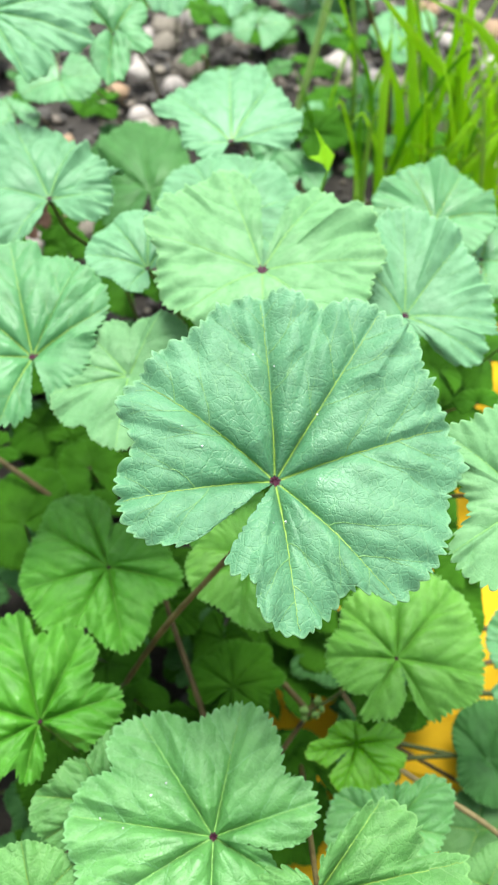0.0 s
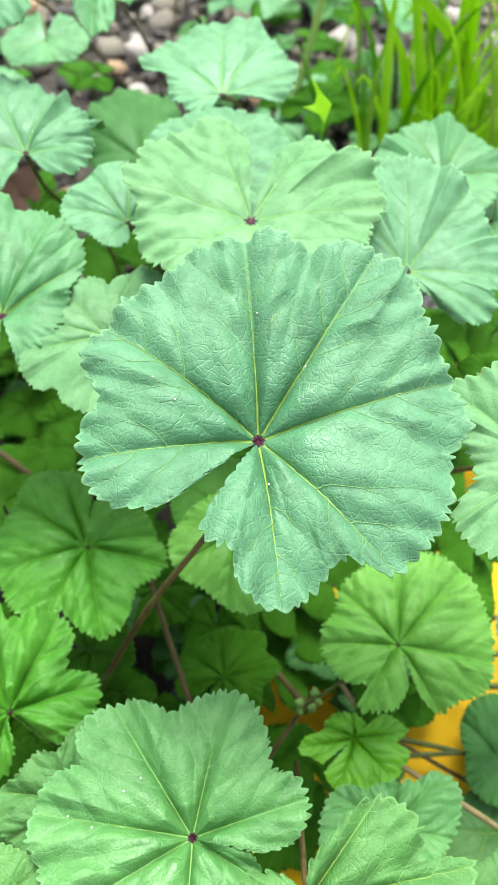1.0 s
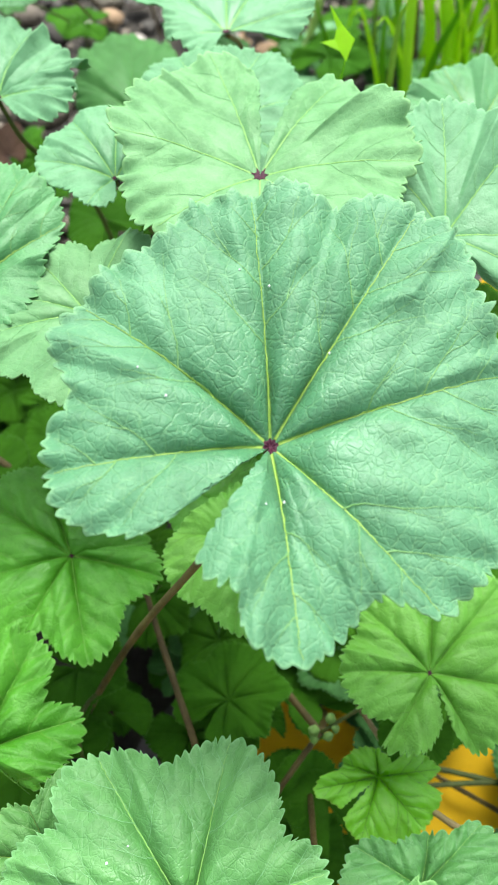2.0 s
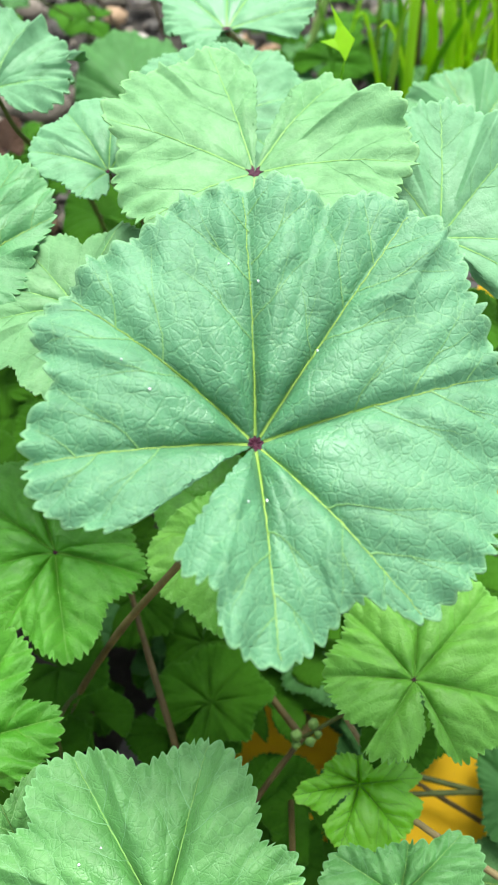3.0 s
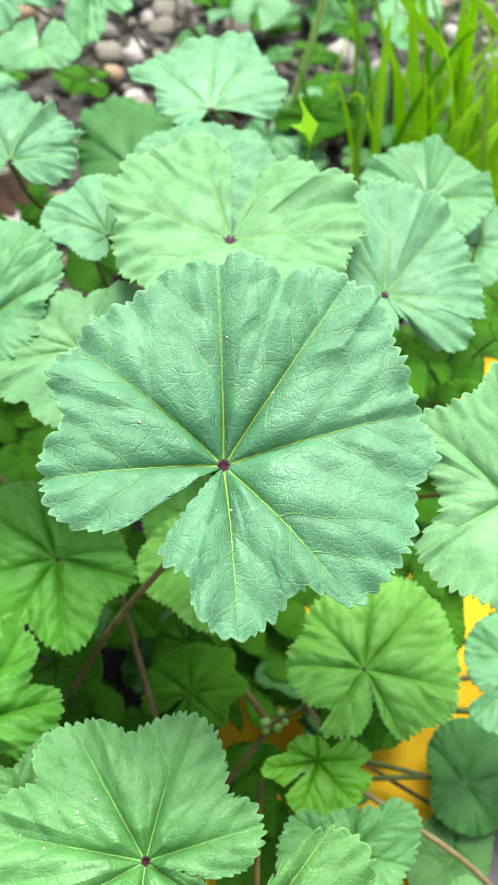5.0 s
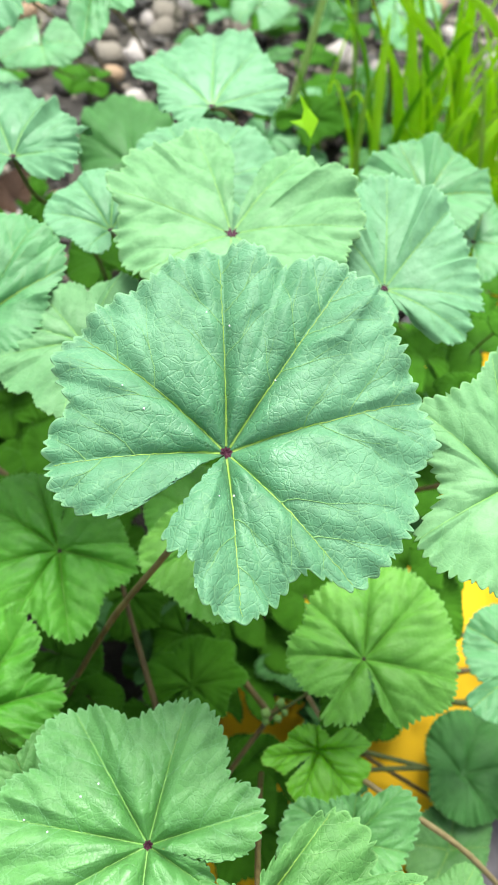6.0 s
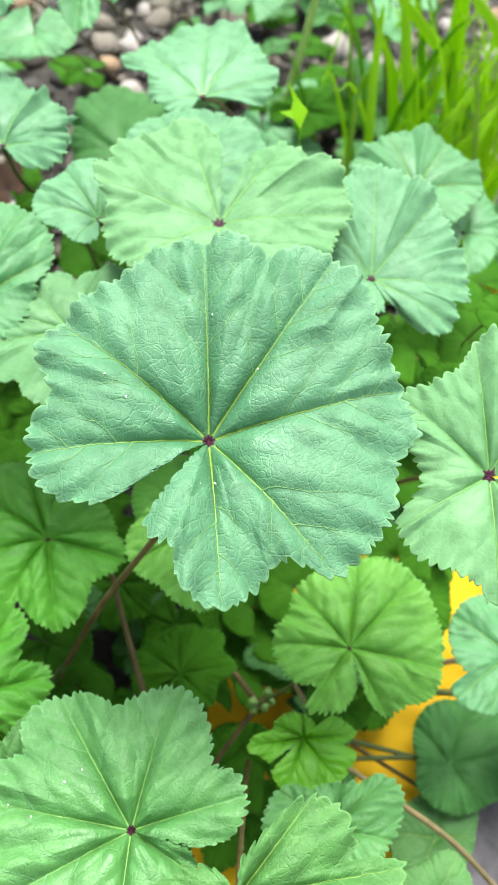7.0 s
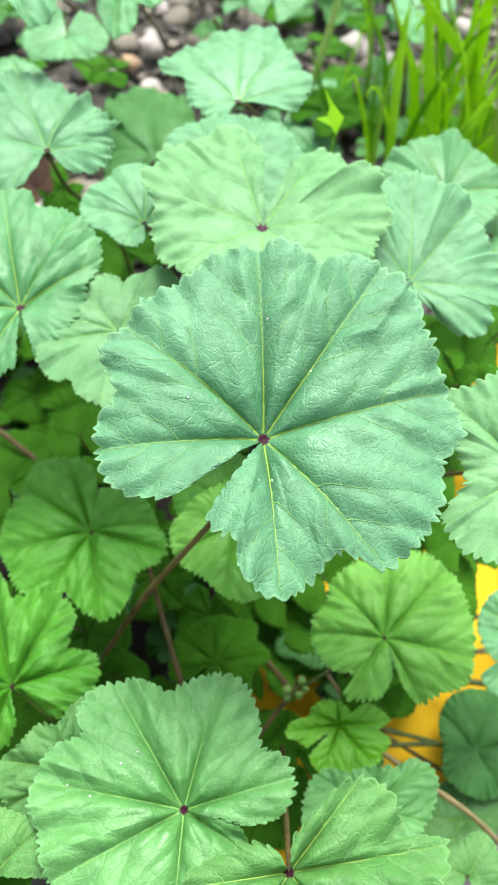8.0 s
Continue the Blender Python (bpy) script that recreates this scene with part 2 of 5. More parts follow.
def smooth_rim(rim):
    """A function angle -> radius that runs smoothly (monotone cubic) through the rim's turning points."""
    x, y = np.array([a for a, r in rim], float), np.array([r for a, r in rim], float)
    h, d = np.diff(x), np.diff(y) / np.diff(x)
    m = np.zeros(len(x))
    m[0], m[-1] = d[0], d[-1]
    for i in range(1, len(x) - 1):
        if d[i - 1] * d[i] > 0:
            w1, w2 = 2 * h[i] + h[i - 1], h[i] + 2 * h[i - 1]
            m[i] = (w1 + w2) / (w1 / d[i - 1] + w2 / d[i])

    def radius(a):
        i = np.clip(np.searchsorted(x, a) - 1, 0, len(x) - 2)
        u = (a - x[i]) / h[i]
        return (2 * u**3 - 3 * u**2 + 1) * y[i] + (u**3 - 2 * u**2 + u) * h[i] * m[i] + (3 * u**2 - 2 * u**3) * y[i + 1] + (u**3 - u**2) * h[i] * m[i + 1]

    return radius


class Blade:
    """The shape of one mallow leaf, in millimetres and degrees round the spot where its stalk joins: rim radius, teeth, pleats and folds."""

    def __init__(self, seed, rim, veins, lift, pleat=1.0, tooth=1.0, quilt=1.0, wave=1.0, folds=(), pucker=0.5, pitch=1.0):
        self.rng = np.random.default_rng(seed)
        self.rim, self.first, self.last = smooth_rim(rim), rim[0][0], rim[-1][0]
        self.veins, self.lift, self.size = np.array(sorted(veins), float), lift, max(r for a, r in rim)
        self.pleat, self.tooth, self.quilt, self.wave = pleat, tooth, quilt, wave
        self.twist = self.rng.normal(-0.4, 0.8, len(self.veins)) * min(1.0, 0.25 + 0.75 * pleat)
        other = np.random.default_rng(seed + 7000)
        self.wedges = np.stack([other.uniform(-0.05, 0.14, len(self.veins)), other.uniform(0.04, 0.26, len(self.veins))], -1) * min(1.0, 0.3 + 0.7 * pleat)
        self.turn, self.folds = self.rng.uniform(0, 6.28, 6), folds
        self.gap = max(2.6, self.size * 0.20)
        turn, wave_long = self.rng.uniform(0, np.pi, 7), self.size * self.rng.uniform(0.26, 0.55, 7)
        self.creases = np.stack([np.cos(turn) * np.pi / wave_long, np.sin(turn) * np.pi / wave_long, self.rng.uniform(0, 6.28, 7)], -1)
        # teeth: even steps along the rim, each a little longer or shorter
        a = np.linspace(self.first, self.last, 721)
        r = self.rim(a)
        step = np.hypot(np.diff(r), np.radians(np.diff(a)) * (r[1:] + r[:-1]) / 2)
        self.along, self.angles = np.r_[0, np.cumsum(step)], a
        self.pitch = pitch = pitch * max(1.5, 0.056 * self.size)
        self.teeth = max(12, int(self.along[-1] / pitch))
        cut = np.sort(np.linspace(0, self.along[-1], self.teeth + 1)[1:-1] + self.rng.normal(0, 0.27 * pitch, self.teeth - 1))
        self.cuts = np.r_[0, cut, self.along[-1]]
        self.deep = self.rng.uniform(0.35, 1.2, self.teeth) * tooth * min(1.15, 0.34 + 0.02 * self.size)
        self.lean, self.curl = self.rng.uniform(0.75, 1.3, self.teeth), self.rng.normal(0, 0.007 * self.size, self.teeth)
        # puckers: the blade bulges a little between its net of veins, each patch tilted its own way
        self.pucker, cell = pucker, 0.115 * self.size
        side = int(2.2 * self.size / cell) + 1
        grid = (np.stack(np.meshgrid(np.arange(side), np.arange(side)), -1).reshape(-1, 2) - side / 2) * cell
        self.patches = grid + self.rng.uniform(-0.46, 0.46, grid.shape) * cell
        self.tilts, self.cell = self.rng.normal(0, 0.075, grid.shape), cell

    def bulge(self, x, y):
        """Millimetres of puckering: low at the creases between the patches."""
        p = np.stack([np.ravel(x), np.ravel(y)], -1)
        out = np.empty(len(p))
        for k in range(0, len(p), 20000):
            q = p[k : k + 20000]
            d = np.hypot(q[:, None, 0] - self.patches[None, :, 0], q[:, None, 1] - self.patches[None, :, 1])
            near = np.argpartition(d, 1, axis=1)[:, :2]
            two = np.take_along_axis(d, near, 1)
            first = near[np.arange(len(q)), two.argmin(1)]
            gap = np.abs(two[:, 1] - two[:, 0]) / self.cell
            dome = np.clip(gap / 0.8, 0, 1) ** 0.7
            out[k : k + 20000] = 0.085 * self.cell * dome + np.minimum(1, 2.5 * gap) * ((q - self.patches[first]) * self.tilts[first]).sum(1)
        return out.reshape(np.shape(x))

    def tooth_at(self, a):
        """The tooth at an angle and how far out of its notch the rim has come there (0 to 1)."""
        s = np.interp(a, self.angles, self.along)
        k = np.clip(np.searchsorted(self.cuts, s, side="right") - 1, 0, self.teeth - 1)
        u = np.clip((s - self.cuts[k]) / np.maximum(1e-6, self.cuts[k + 1] - self.cuts[k]), 0, 1)
        return k, 1 - np.abs(2 * u ** self.lean[k] - 1) ** 1.7

    def radius(self, a):
        k, out = self.tooth_at(a)
        return np.maximum(0.8, self.rim(a) + self.deep[k] * (out - 0.62) * 1.6)

    def cleft(self, r, a):
        """Degrees by which the two edges along the cleft at the stalk step in and out in teeth."""
        out = 0.0
        for end, sign, phase in ((self.first, -1, self.turn[4]), (self.last, 1, self.turn[5])):
            s = r / self.pitch + phase + 0.35 * np.sin(1.7 * r / self.pitch + phase)
            step = 0.62 * self.tooth * np.abs(np.sin(np.pi * s)) * np.clip(r / (0.22 * self.size), 0, 1)
            out = out + sign * np.degrees(step / np.maximum(r, 2.0)) * np.exp(-np.abs(a - end) / 5.0)
        return out

    def near(self, a):
        """Signed degrees to the nearest vein, and how far that is of the way to the middle between two veins (0 to 1)."""
        off = np.asarray(a)[..., None] - self.veins
        i = np.abs(off).argmin(-1)
        d = np.take_along_axis(off, i[..., None], -1)[..., 0]
        right = np.r_[np.diff(self.veins), 2 * max(12.0, self.last - self.veins[-1])] / 2
        left = np.r_[2 * max(12.0, self.veins[0] - self.first), np.diff(self.veins)] / 2
        half = np.where(d >= 0, right[i], left[i])
        return d, np.clip(np.abs(d) / np.maximum(half, 3.0), 0, 1)

    def height(self, r, a):
        """Millimetres above the plane of the stalk's end."""
        r, a = np.asarray(r, float), np.asarray(a, float)
        reach = np.maximum(self.rim(np.clip(a, self.first + 9, self.last - 9)), 1.0)
        q, (d, off) = np.clip(r / reach, 0, 1.1), self.near(a)
        rad = np.radians(a)
        h = self.lift * (1 - np.exp(-((r / (0.26 * self.size)) ** 1.25)))
        # a narrow trough along each main vein, flatter planes between, each turned a little its own way
        trough = 0.5 * (1 - np.exp(-5.5 * off)) + 0.5 * np.sin(np.pi * 0.5 * off)
        h = h + self.pleat * 0.095 * self.size * trough * np.minimum(1, 4.6 * q) * (1 - 0.58 * q)
        vein = np.abs(a[..., None] - self.veins).argmin(-1)
        h = h + 0.075 * self.size * self.twist[vein] * np.sign(d) * np.minimum(off, 1 - off) * q
        side = (r - 1.15 * np.radians(np.abs(d)) * r) / self.gap + np.where(d > 0, 0.35, 0.0)
        h = h + self.quilt * 0.018 * self.size * (np.sqrt(np.sin(np.pi * side) ** 2 + 0.02) - 0.45) * np.minimum(1, 3 * off) * (1 - off**3) * np.minimum(1, 2 * q)
        for kx, ky, phase in self.creases:
            h = h + 0.0042 * self.quilt * self.size * np.minimum(1, 2 * q) * np.sqrt(np.sin(kx * r * np.cos(rad) + ky * r * np.sin(rad) + phase) ** 2 + 0.015)
        for at, wide, deep, start in self.folds:
            # a slow rise up to the crease, then a steep fall
            u = ((a - at + 180) % 360 - 180) / wide
            ramp = np.where(u < 0, np.clip(1 + u, 0, 1), np.clip(1 - 3 * u, 0, 1))
            h = h + deep * self.size * ramp * np.clip((q - start) / max(0.05, 0.85 - start), 0, 1) ** 0.8
        if self.pucker:
            # the wedges between each main vein's end and its last side veins are planes tilted their own way
            x = np.radians(np.abs(d)) * r
            wide = np.clip((1 - 0.5 * reach / np.maximum(r, 0.1)) / 1.15 * r, 0, 0.15 * self.size)
            h = h + np.where(d > 0, self.wedges[vein, 0], self.wedges[vein, 1]) * np.where(x < wide, x, wide * np.exp(-np.maximum(0, x - wide) / (0.03 * self.size)))
            h = h + self.pucker * self.bulge(r * np.cos(rad), r * np.sin(rad)) * np.minimum(1, 5 * off + 0.05) * np.minimum(1, 2.5 * q)
        k, out = self.tooth_at(np.clip(a, self.first, self.last))
        h = h + self.curl[k] * out * np.clip((q - 0.86) / 0.14, 0, 1) ** 1.5
        t = self.turn
        h = h + self.wave * self.size * q**2 * (0.040 * np.sin(2 * rad + t[0]) + 0.022 * np.sin(5 * rad + t[1]) + 0.018 * q**2 * np.sin(13 * rad + t[2]) + 0.013 * q**4 * np.sin(37 * rad + t[3]))
        return h - 0.05 * self.size * np.maximum(0, q - 0.55) ** 2 * 3

    def spot(self, r, a, up=0.0):
        """Place in metres of a point of the top side."""
        z = self.height(r, a) + up
        rad = np.radians(a)
        return np.stack([r * np.cos(rad), r * np.sin(rad), z], -1) * 0.001


def blade_mesh(shape, material, rings, per_tooth):
    """Top side, underside and the thin edge between them."""
    count = int(min(620, max(90, shape.teeth * per_tooth)))
    a = np.linspace(shape.first + 0.4, shape.last - 0.4, count)
    edge = shape.radius(a)
    q = np.linspace(0, 1, rings + 1)[1:] ** 0.85
    plain_edge = shape.rim(a)
    verts = [shape.spot(np.array(0.0), np.array(a[0]))]
    rows = []
    for s in q:
        r = s * (plain_edge + (edge - plain_edge) * max(0.0, (s - 0.6) / 0.4))
        rows.append(shape.spot(r, a + shape.cleft(r, a)))
    top = np.vstack([verts[0][None], *rows])
    under = top - np.array([0, 0, 0.0003])
    n = len(top)
    faces = []
    for k in range(count - 1):
        faces.append((0, 1 + k, 2 + k))
        for i in range(rings - 1):
            b = 1 + i * count + k
            faces.append((b, b + count, b + count + 1, b + 1))
    faces += [tuple(n + v for v in reversed(f)) for f in faces]
    loop = [0, *[1 + i * count for i in range(rings)], *[1 + (rings - 1) * count + k for k in range(1, count)], *[1 + i * count + count - 1 for i in range(rings - 2, -1, -1)]]
    for v, w in zip(loop, loop[1:] + loop[:1]):
        faces.append((v, n + v, n + w, w))
    me = mesh("leaf", np.vstack([top, under]), faces, [material])
    flat = np.ones(len(faces), bool)
    flat[-len(loop):] = False
    me.polygons.foreach_set("use_smooth", flat)
    out = np.r_[0.0, np.repeat(q, count)]
    me.attributes.new("outward", "FLOAT", "POINT").data.foreach_set("value", np.r_[out, out])
    return me


def strip(shape, line, wide, verts, faces, slots, slot):
    """A low rounded rib on the blade along a line of (radius, angle), tapering in width and height."""
    line = np.array(line)
    flat = np.stack([line[:, 0] * np.cos(np.radians(line[:, 1])), line[:, 0] * np.sin(np.radians(line[:, 1]))], -1)
    ahead = np.gradient(flat, axis=0)
    ahead /= np.maximum(1e-9, np.linalg.norm(ahead, axis=1))[:, None]
    side = np.stack([-ahead[:, 1], ahead[:, 0]], -1)
    start = len(verts)
    w = (wide[0] + (wide[1] - wide[0]) * np.linspace(0, 1, len(line)) ** 0.6)[:, None]
    off, up = np.array([-1, -0.45, 0.45, 1]), np.array([-0.06, 0.26, 0.26, -0.06])
    p = flat[:, None, :] + (0.5 * w * off)[..., None] * side[:, None, :]
    r, a = np.hypot(p[..., 0], p[..., 1]), np.degrees(np.arctan2(p[..., 1], p[..., 0]))
    a += 360 * np.round((line[:, 1:] - a) / 360)
    verts.extend(shape.spot(r, a, up * w + 0.11).reshape(-1, 3))
    for i in range(len(line) - 1):
        for k in range(3):
            b = start + 4 * i + k
            faces.append((b, b + 4, b + 5, b + 1))
            slots.append(slot)


def vein_mesh(shape, angle, i, colours):
    """One main vein with the side veins that leave it on both sides."""
    verts, faces, slots = [], [], []
    reach = float(shape.rim(np.array(np.clip(angle, shape.first, shape.last))))
    bend = shape.rng.normal(0, 0.4)
    kink = shape.rng.normal(0, 0.22, 40)
    main = [(r, angle + bend * math.sin(2.2 * r / reach) + kink[k] * (0.4 + 14 / (r + 12))) for k, r in enumerate(np.linspace(1.3 * (shape.size / 46) ** 0.6, 0.965 * reach, 40))]
    scale = shape.size / 46
    strip(shape, main, (0.50 * scale**0.7, 0.09), verts, faces, slots, 0)
    veins = shape.veins
    left = (angle - veins[i - 1]) / 2 if i else angle - shape.first
    right = (veins[i + 1] - angle) / 2 if i + 1 < len(veins) else shape.last - angle
    for k in range(2, int(reach / shape.gap) + 1):
        for sign, room in ((-1, left), (1, right)):
            r0 = (k - (0.35 if sign > 0 else 0.0)) * shape.gap
            if r0 > 0.93 * reach or room < 6:
                continue
            line = []
            for d in np.linspace(0, 0.94 * room, 16):
                r = r0 / max(0.25, 1 - 1.15 * math.radians(d)) + 0.010 * shape.size * (math.sin(0.35 * d + k) - math.sin(k)) + shape.rng.normal(0, 0.0022 * shape.size) * min(1, d)
                a = angle + sign * d
                if r > 0.96 * float(shape.rim(np.array(np.clip(a, shape.first, shape.last)))):
                    break
                line.append((r, a))
            if len(line) > 3:
                strip(shape, line, (0.30 * scale**0.6, 0.05), verts, faces, slots, 1)
                # a fork half way along, turning out to the rim
                half, fork = len(line) // 2, []
                for step in range(7):
                    r, a = line[half][0] * (1 + 0.055 * step), line[half][1] + sign * room * 0.025 * step
                    if r > 0.96 * float(shape.rim(np.array(np.clip(a, shape.first, shape.last)))):
                        break
                    fork.append((r, a + shape.rng.normal(0, 0.25)))
                if len(fork) > 3:
                    strip(shape, fork, (0.17 * scale**0.6, 0.03), verts, faces, slots, 1)
    return mesh("vein", verts, faces, colours, slots)


def hub_mesh(shape, scale=1.0):
    """The purple star where stalk and veins meet."""
    rays, verts, faces = 72, [], []
    reach = 1.95 * scale * (shape.size / 46) ** 0.8
    verts.append(shape.spot(np.array(0.0), np.array(shape.first), 0.35))
    for ring, up in ((0.5, 0.42), (0.8, 0.34), (1.0, 0.05)):
        a = np.linspace(shape.first, shape.last, rays)
        d, off = shape.near(a)
        verts.extend(shape.spot(reach * ring * (0.58 + 0.85 * ring**2 * (1 - off) ** 5), a, up))
    for k in range(rays - 1):
        faces.append((0, 1 + k, 2 + k))
        for i in range(2):
            b = 1 + i * rays + k
            faces.append((b, b + rays, b + rays + 1, b + 1))
    return mesh("hub", verts, faces, [HUB])


SHAPES = {}

RIBS = {"leaf_light": [VEIN_PALE, VEINLET_PALE], "leaf_pale": [VEIN_PALE, VEINLET_PALE], "leaf_full": [VEIN_PALE, VEINLET_PALE], "leaf_medium": [VEIN_GREEN, VEIN_GREEN], "leaf_fresh": [VEIN_GREEN, VEIN_GREEN], "leaf_young": [VEIN_GREEN, VEIN_GREEN], "leaf_deep": [VEIN_DEEP, VEIN_DEEP], "leaf_shaded": [VEIN_DEEP, VEIN_DEEP]}


def leaf(plant, seed, spec, material, stalk=None, stalk_material=None, detail=2, label="", hub=True, **shape_values):
    """A leaf with its veins, hub and stalk under a plant. stalk: points in the world from the hub down."""
    nx, ny = spec["tip"]
    up = Vector((nx, ny, 1)).normalized()
    ex = (Vector((1, 0, 0)) - up * up.x).normalized()
    ey = up.cross(ex)
    at = Vector(spec["at"])
    m = Matrix((ex, ey, up)).transposed().to_4x4()
    m.translation = at
    rings, per = ((10, 4), (24, 6), (48, 8), (96, 9))[detail]
    shape = Blade(seed, spec["rim"], spec["veins"], spec["lift"], pucker=(0.0, 0.16, 0.2, 0.24)[detail], **shape_values)
    if label.startswith("broadest") or label.startswith("low broad"):
        SHAPES["A" if label.startswith("broadest") else "H"] = (shape, m)
    ob = part("leaf", blade_mesh(shape, material, rings, per), plant, label)
    ob.matrix_basis = m
    if detail:
        for i, angle in enumerate(shape.veins):
            part("vein", vein_mesh(shape, angle, i, RIBS.get(material.name, [VEIN, VEINLET])), ob, "pale yellow-green vein" if i == 0 else "")
    if material not in (YOUNG, DEEP) and hub and (detail or stalk_material is not STALK_GREEN):
        part("hub", hub_mesh(shape, 0.62 if material in (FRESH, MEDIUM) else (1.35 if material is PALE else 0.95)), ob, "dark purple spot")
    if stalk:
        back = m.inverted()
        line = [at - up * 0.0004, *[Vector(p) for p in stalk]]
        thick = 0.0007 * (shape.size / 40) ** 0.5
        v, f = tube([back @ p for p in line], (thick, thick * 1.35), 8, 7 * len(line), 0.12)
        part("petiole", mesh("petiole", v, f, [stalk_material or STALK]), ob, "slender hairy leaf stalk")
    return ob


def plant_base(label, x, y):
    ob = new("mallow_plant")
    ob.location = (x, y, 0)
    return tagged(ob, label, "plant", "mallow plants")


# ---------------------------------------------------------------- ground
def ground():
    """Soil: fine and uneven near by, plain out to the horizon."""
    n, half = 90, 0.75
    verts, faces = [], []
    for j in range(n + 1):
        for i in range(n + 1):
            x, y = -half + 2 * half * i / n, -0.4 + 2 * half * j / n
            z = 0.004 * noise.fractal(Vector((x * 14, y * 14, 0)), 1.0, 2.0, 4) - 0.004
            if i in (0, n) or j in (0, n):
                z = -0.006
            verts.append((x, y, z))
    for j in range(n):
        for i in range(n):
            a = j * (n + 1) + i
            faces.append((a, a + 1, a + n + 2, a + n + 1))
    c = [0, n, (n + 1) ** 2 - 1, n * (n + 1)]
    far = len(verts)
    verts += [(-300, -300, -0.006), (300, -300, -0.006), (300, 300, -0.006), (-300, 300, -0.006)]
    edges = [list(range(0, n + 1)), [n + k * (n + 1) for k in range(n + 1)], [(n + 1) ** 2 - 1 - k for k in range(n + 1)], [n * (n + 1) - k * (n + 1) for k in range(n + 1)]]
    for s, edge in enumerate(edges):
        faces.append((far + s, far + (s + 1) % 4, *reversed(edge)))
    return tagged(new("ground", mesh("ground", verts, faces, [SOIL], smooth=True)), "dark brown soil strewn with gravel", "ground", kind="structure")


def band(name, low, high, z0, z1, material, rough_edge, label, category):
    """A slab along the painted line's direction, between two distances across it, with a slightly crumbled edge."""
    along, across = Vector((0.5, 0.866, 0)), Vector((0.866, -0.5, 0))
    n = 160
    verts, faces = [], []
    for k in range(n + 1):
        s = (-40.0, 40.0)[k > 0] if k in (0, n) else -1.0 + 2.4 * k / n
        for side, z in ((low, z0), (low, z1), (high, z1), (high, z0)):
            wob = rough_edge * noise.noise(Vector((s * 60, side * 90, 3)))
            p = along * s + across * (side + wob)
            verts.append((p.x, p.y, z - (0.0008 if z == z1 and abs(wob) > 0.6 * rough_edge else 0)))
    for k in range(n):
        for i in range(4):
            a, b = 4 * k + i, 4 * k + (i + 1) % 4
            faces.append((a, b, b + 4, a + 4))
    faces += [(3, 2, 1, 0), tuple(4 * n + i for i in range(4))]
    return tagged(new(name, mesh(name, verts, faces, [material], smooth=False)), label, category, kind="structure")


ground()
band("pavement", -0.075, 25.0, -0.02, 0.003, PAVING, 0.004, "rough grey paving under the plants", "pavement")
band("painted_line", -0.058, 0.046, 0.0031, 0.0055, PAINT, 0.0022, "bright yellow painted line on the paving", "road marking")

# ---------------------------------------------------------------- mallow plants
# each leaf: the place of its hub, how it tips, and in polar form (degrees, millimetres) its veins and the turns of its rim
LEAVES = {}
LEAVES["A"] = dict(at=(0.0057, 0.0997, 0.1620), tip=(0.12, -0.28), lift=7, veins=[276, 313, 377, 419, 455, 506, 552], rim=[(239, 22), (246, 25), (255, 25), (261, 31), (275, 35), (289, 32), (299, 29), (307, 32), (312, 37), (321, 38), (344, 39), (354, 38), (364, 42), (372, 41), (382, 40), (399, 42), (405, 45), (420, 46), (423, 46), (438, 41), (450, 43), (455, 42), (466, 42), (481, 38), (496, 39), (505, 38), (515, 39), (532, 32), (544, 35), (560, 35), (577, 28), (581, 24), (582, 16)])
LEAVES["B"] = dict(at=(0.0037, 0.1745, 0.1550), tip=(0, -0.1), lift=4, veins=[109, 168, 220, 270, 309, 358, 417], rim=[(91, 24), (98, 33), (107, 37), (127, 36), (147, 36), (151, 33), (158, 35), (165, 34), (177, 29), (191, 30), (207, 30), (220, 28), (243, 28), (271, 29), (298, 30), (321, 33), (348, 31), (358, 34), (375, 34), (385, 35), (391, 33), (394, 30), (398, 34), (406, 35), (419, 35), (426, 32), (431, 24)])
LEAVES["C"] = dict(at=(0.0443, 0.1656, 0.1460), tip=(0.05, -0.25), lift=4, veins=[326, 353, 413, 449, 488, 553], rim=[(296, 6.7), (306, 12.7), (307, 18), (314, 23), (324, 25), (336, 24), (341, 22), (347, 26), (365, 25), (377, 25), (408, 27), (416, 30), (424, 30), (433, 33), (442, 34), (454, 34), (463, 31), (475, 23), (497, 17), (528, 12.9), (545, 11.0), (558, 7.8), (603, 6.7), (638, 12.1), (647, 8.8), (648, 5.5)])
LEAVES["D"] = dict(at=(-0.0605, 0.1534, 0.1420), tip=(0.1, -0.2), lift=4, veins=[398, 430, 465, 503, 551, 614], rim=[(293, 19), (301, 15), (345, 16), (382, 19), (399, 26), (415, 30), (428, 31), (439, 34), (449, 32), (454, 37), (470, 37), (490, 35), (520, 28), (558, 25), (594, 25), (618, 23), (636, 19)])
LEAVES["E"] = dict(at=(-0.0297, 0.1824, 0.1480), tip=(0, -0.1), lift=3, veins=[418, 451, 485, 529, 602], rim=[(340, 8.9), (386, 12.6), (422, 16), (448, 20), (468, 21), (495, 19), (523, 19), (551, 16), (573, 11.2), (617, 11.2), (638, 8.8)])
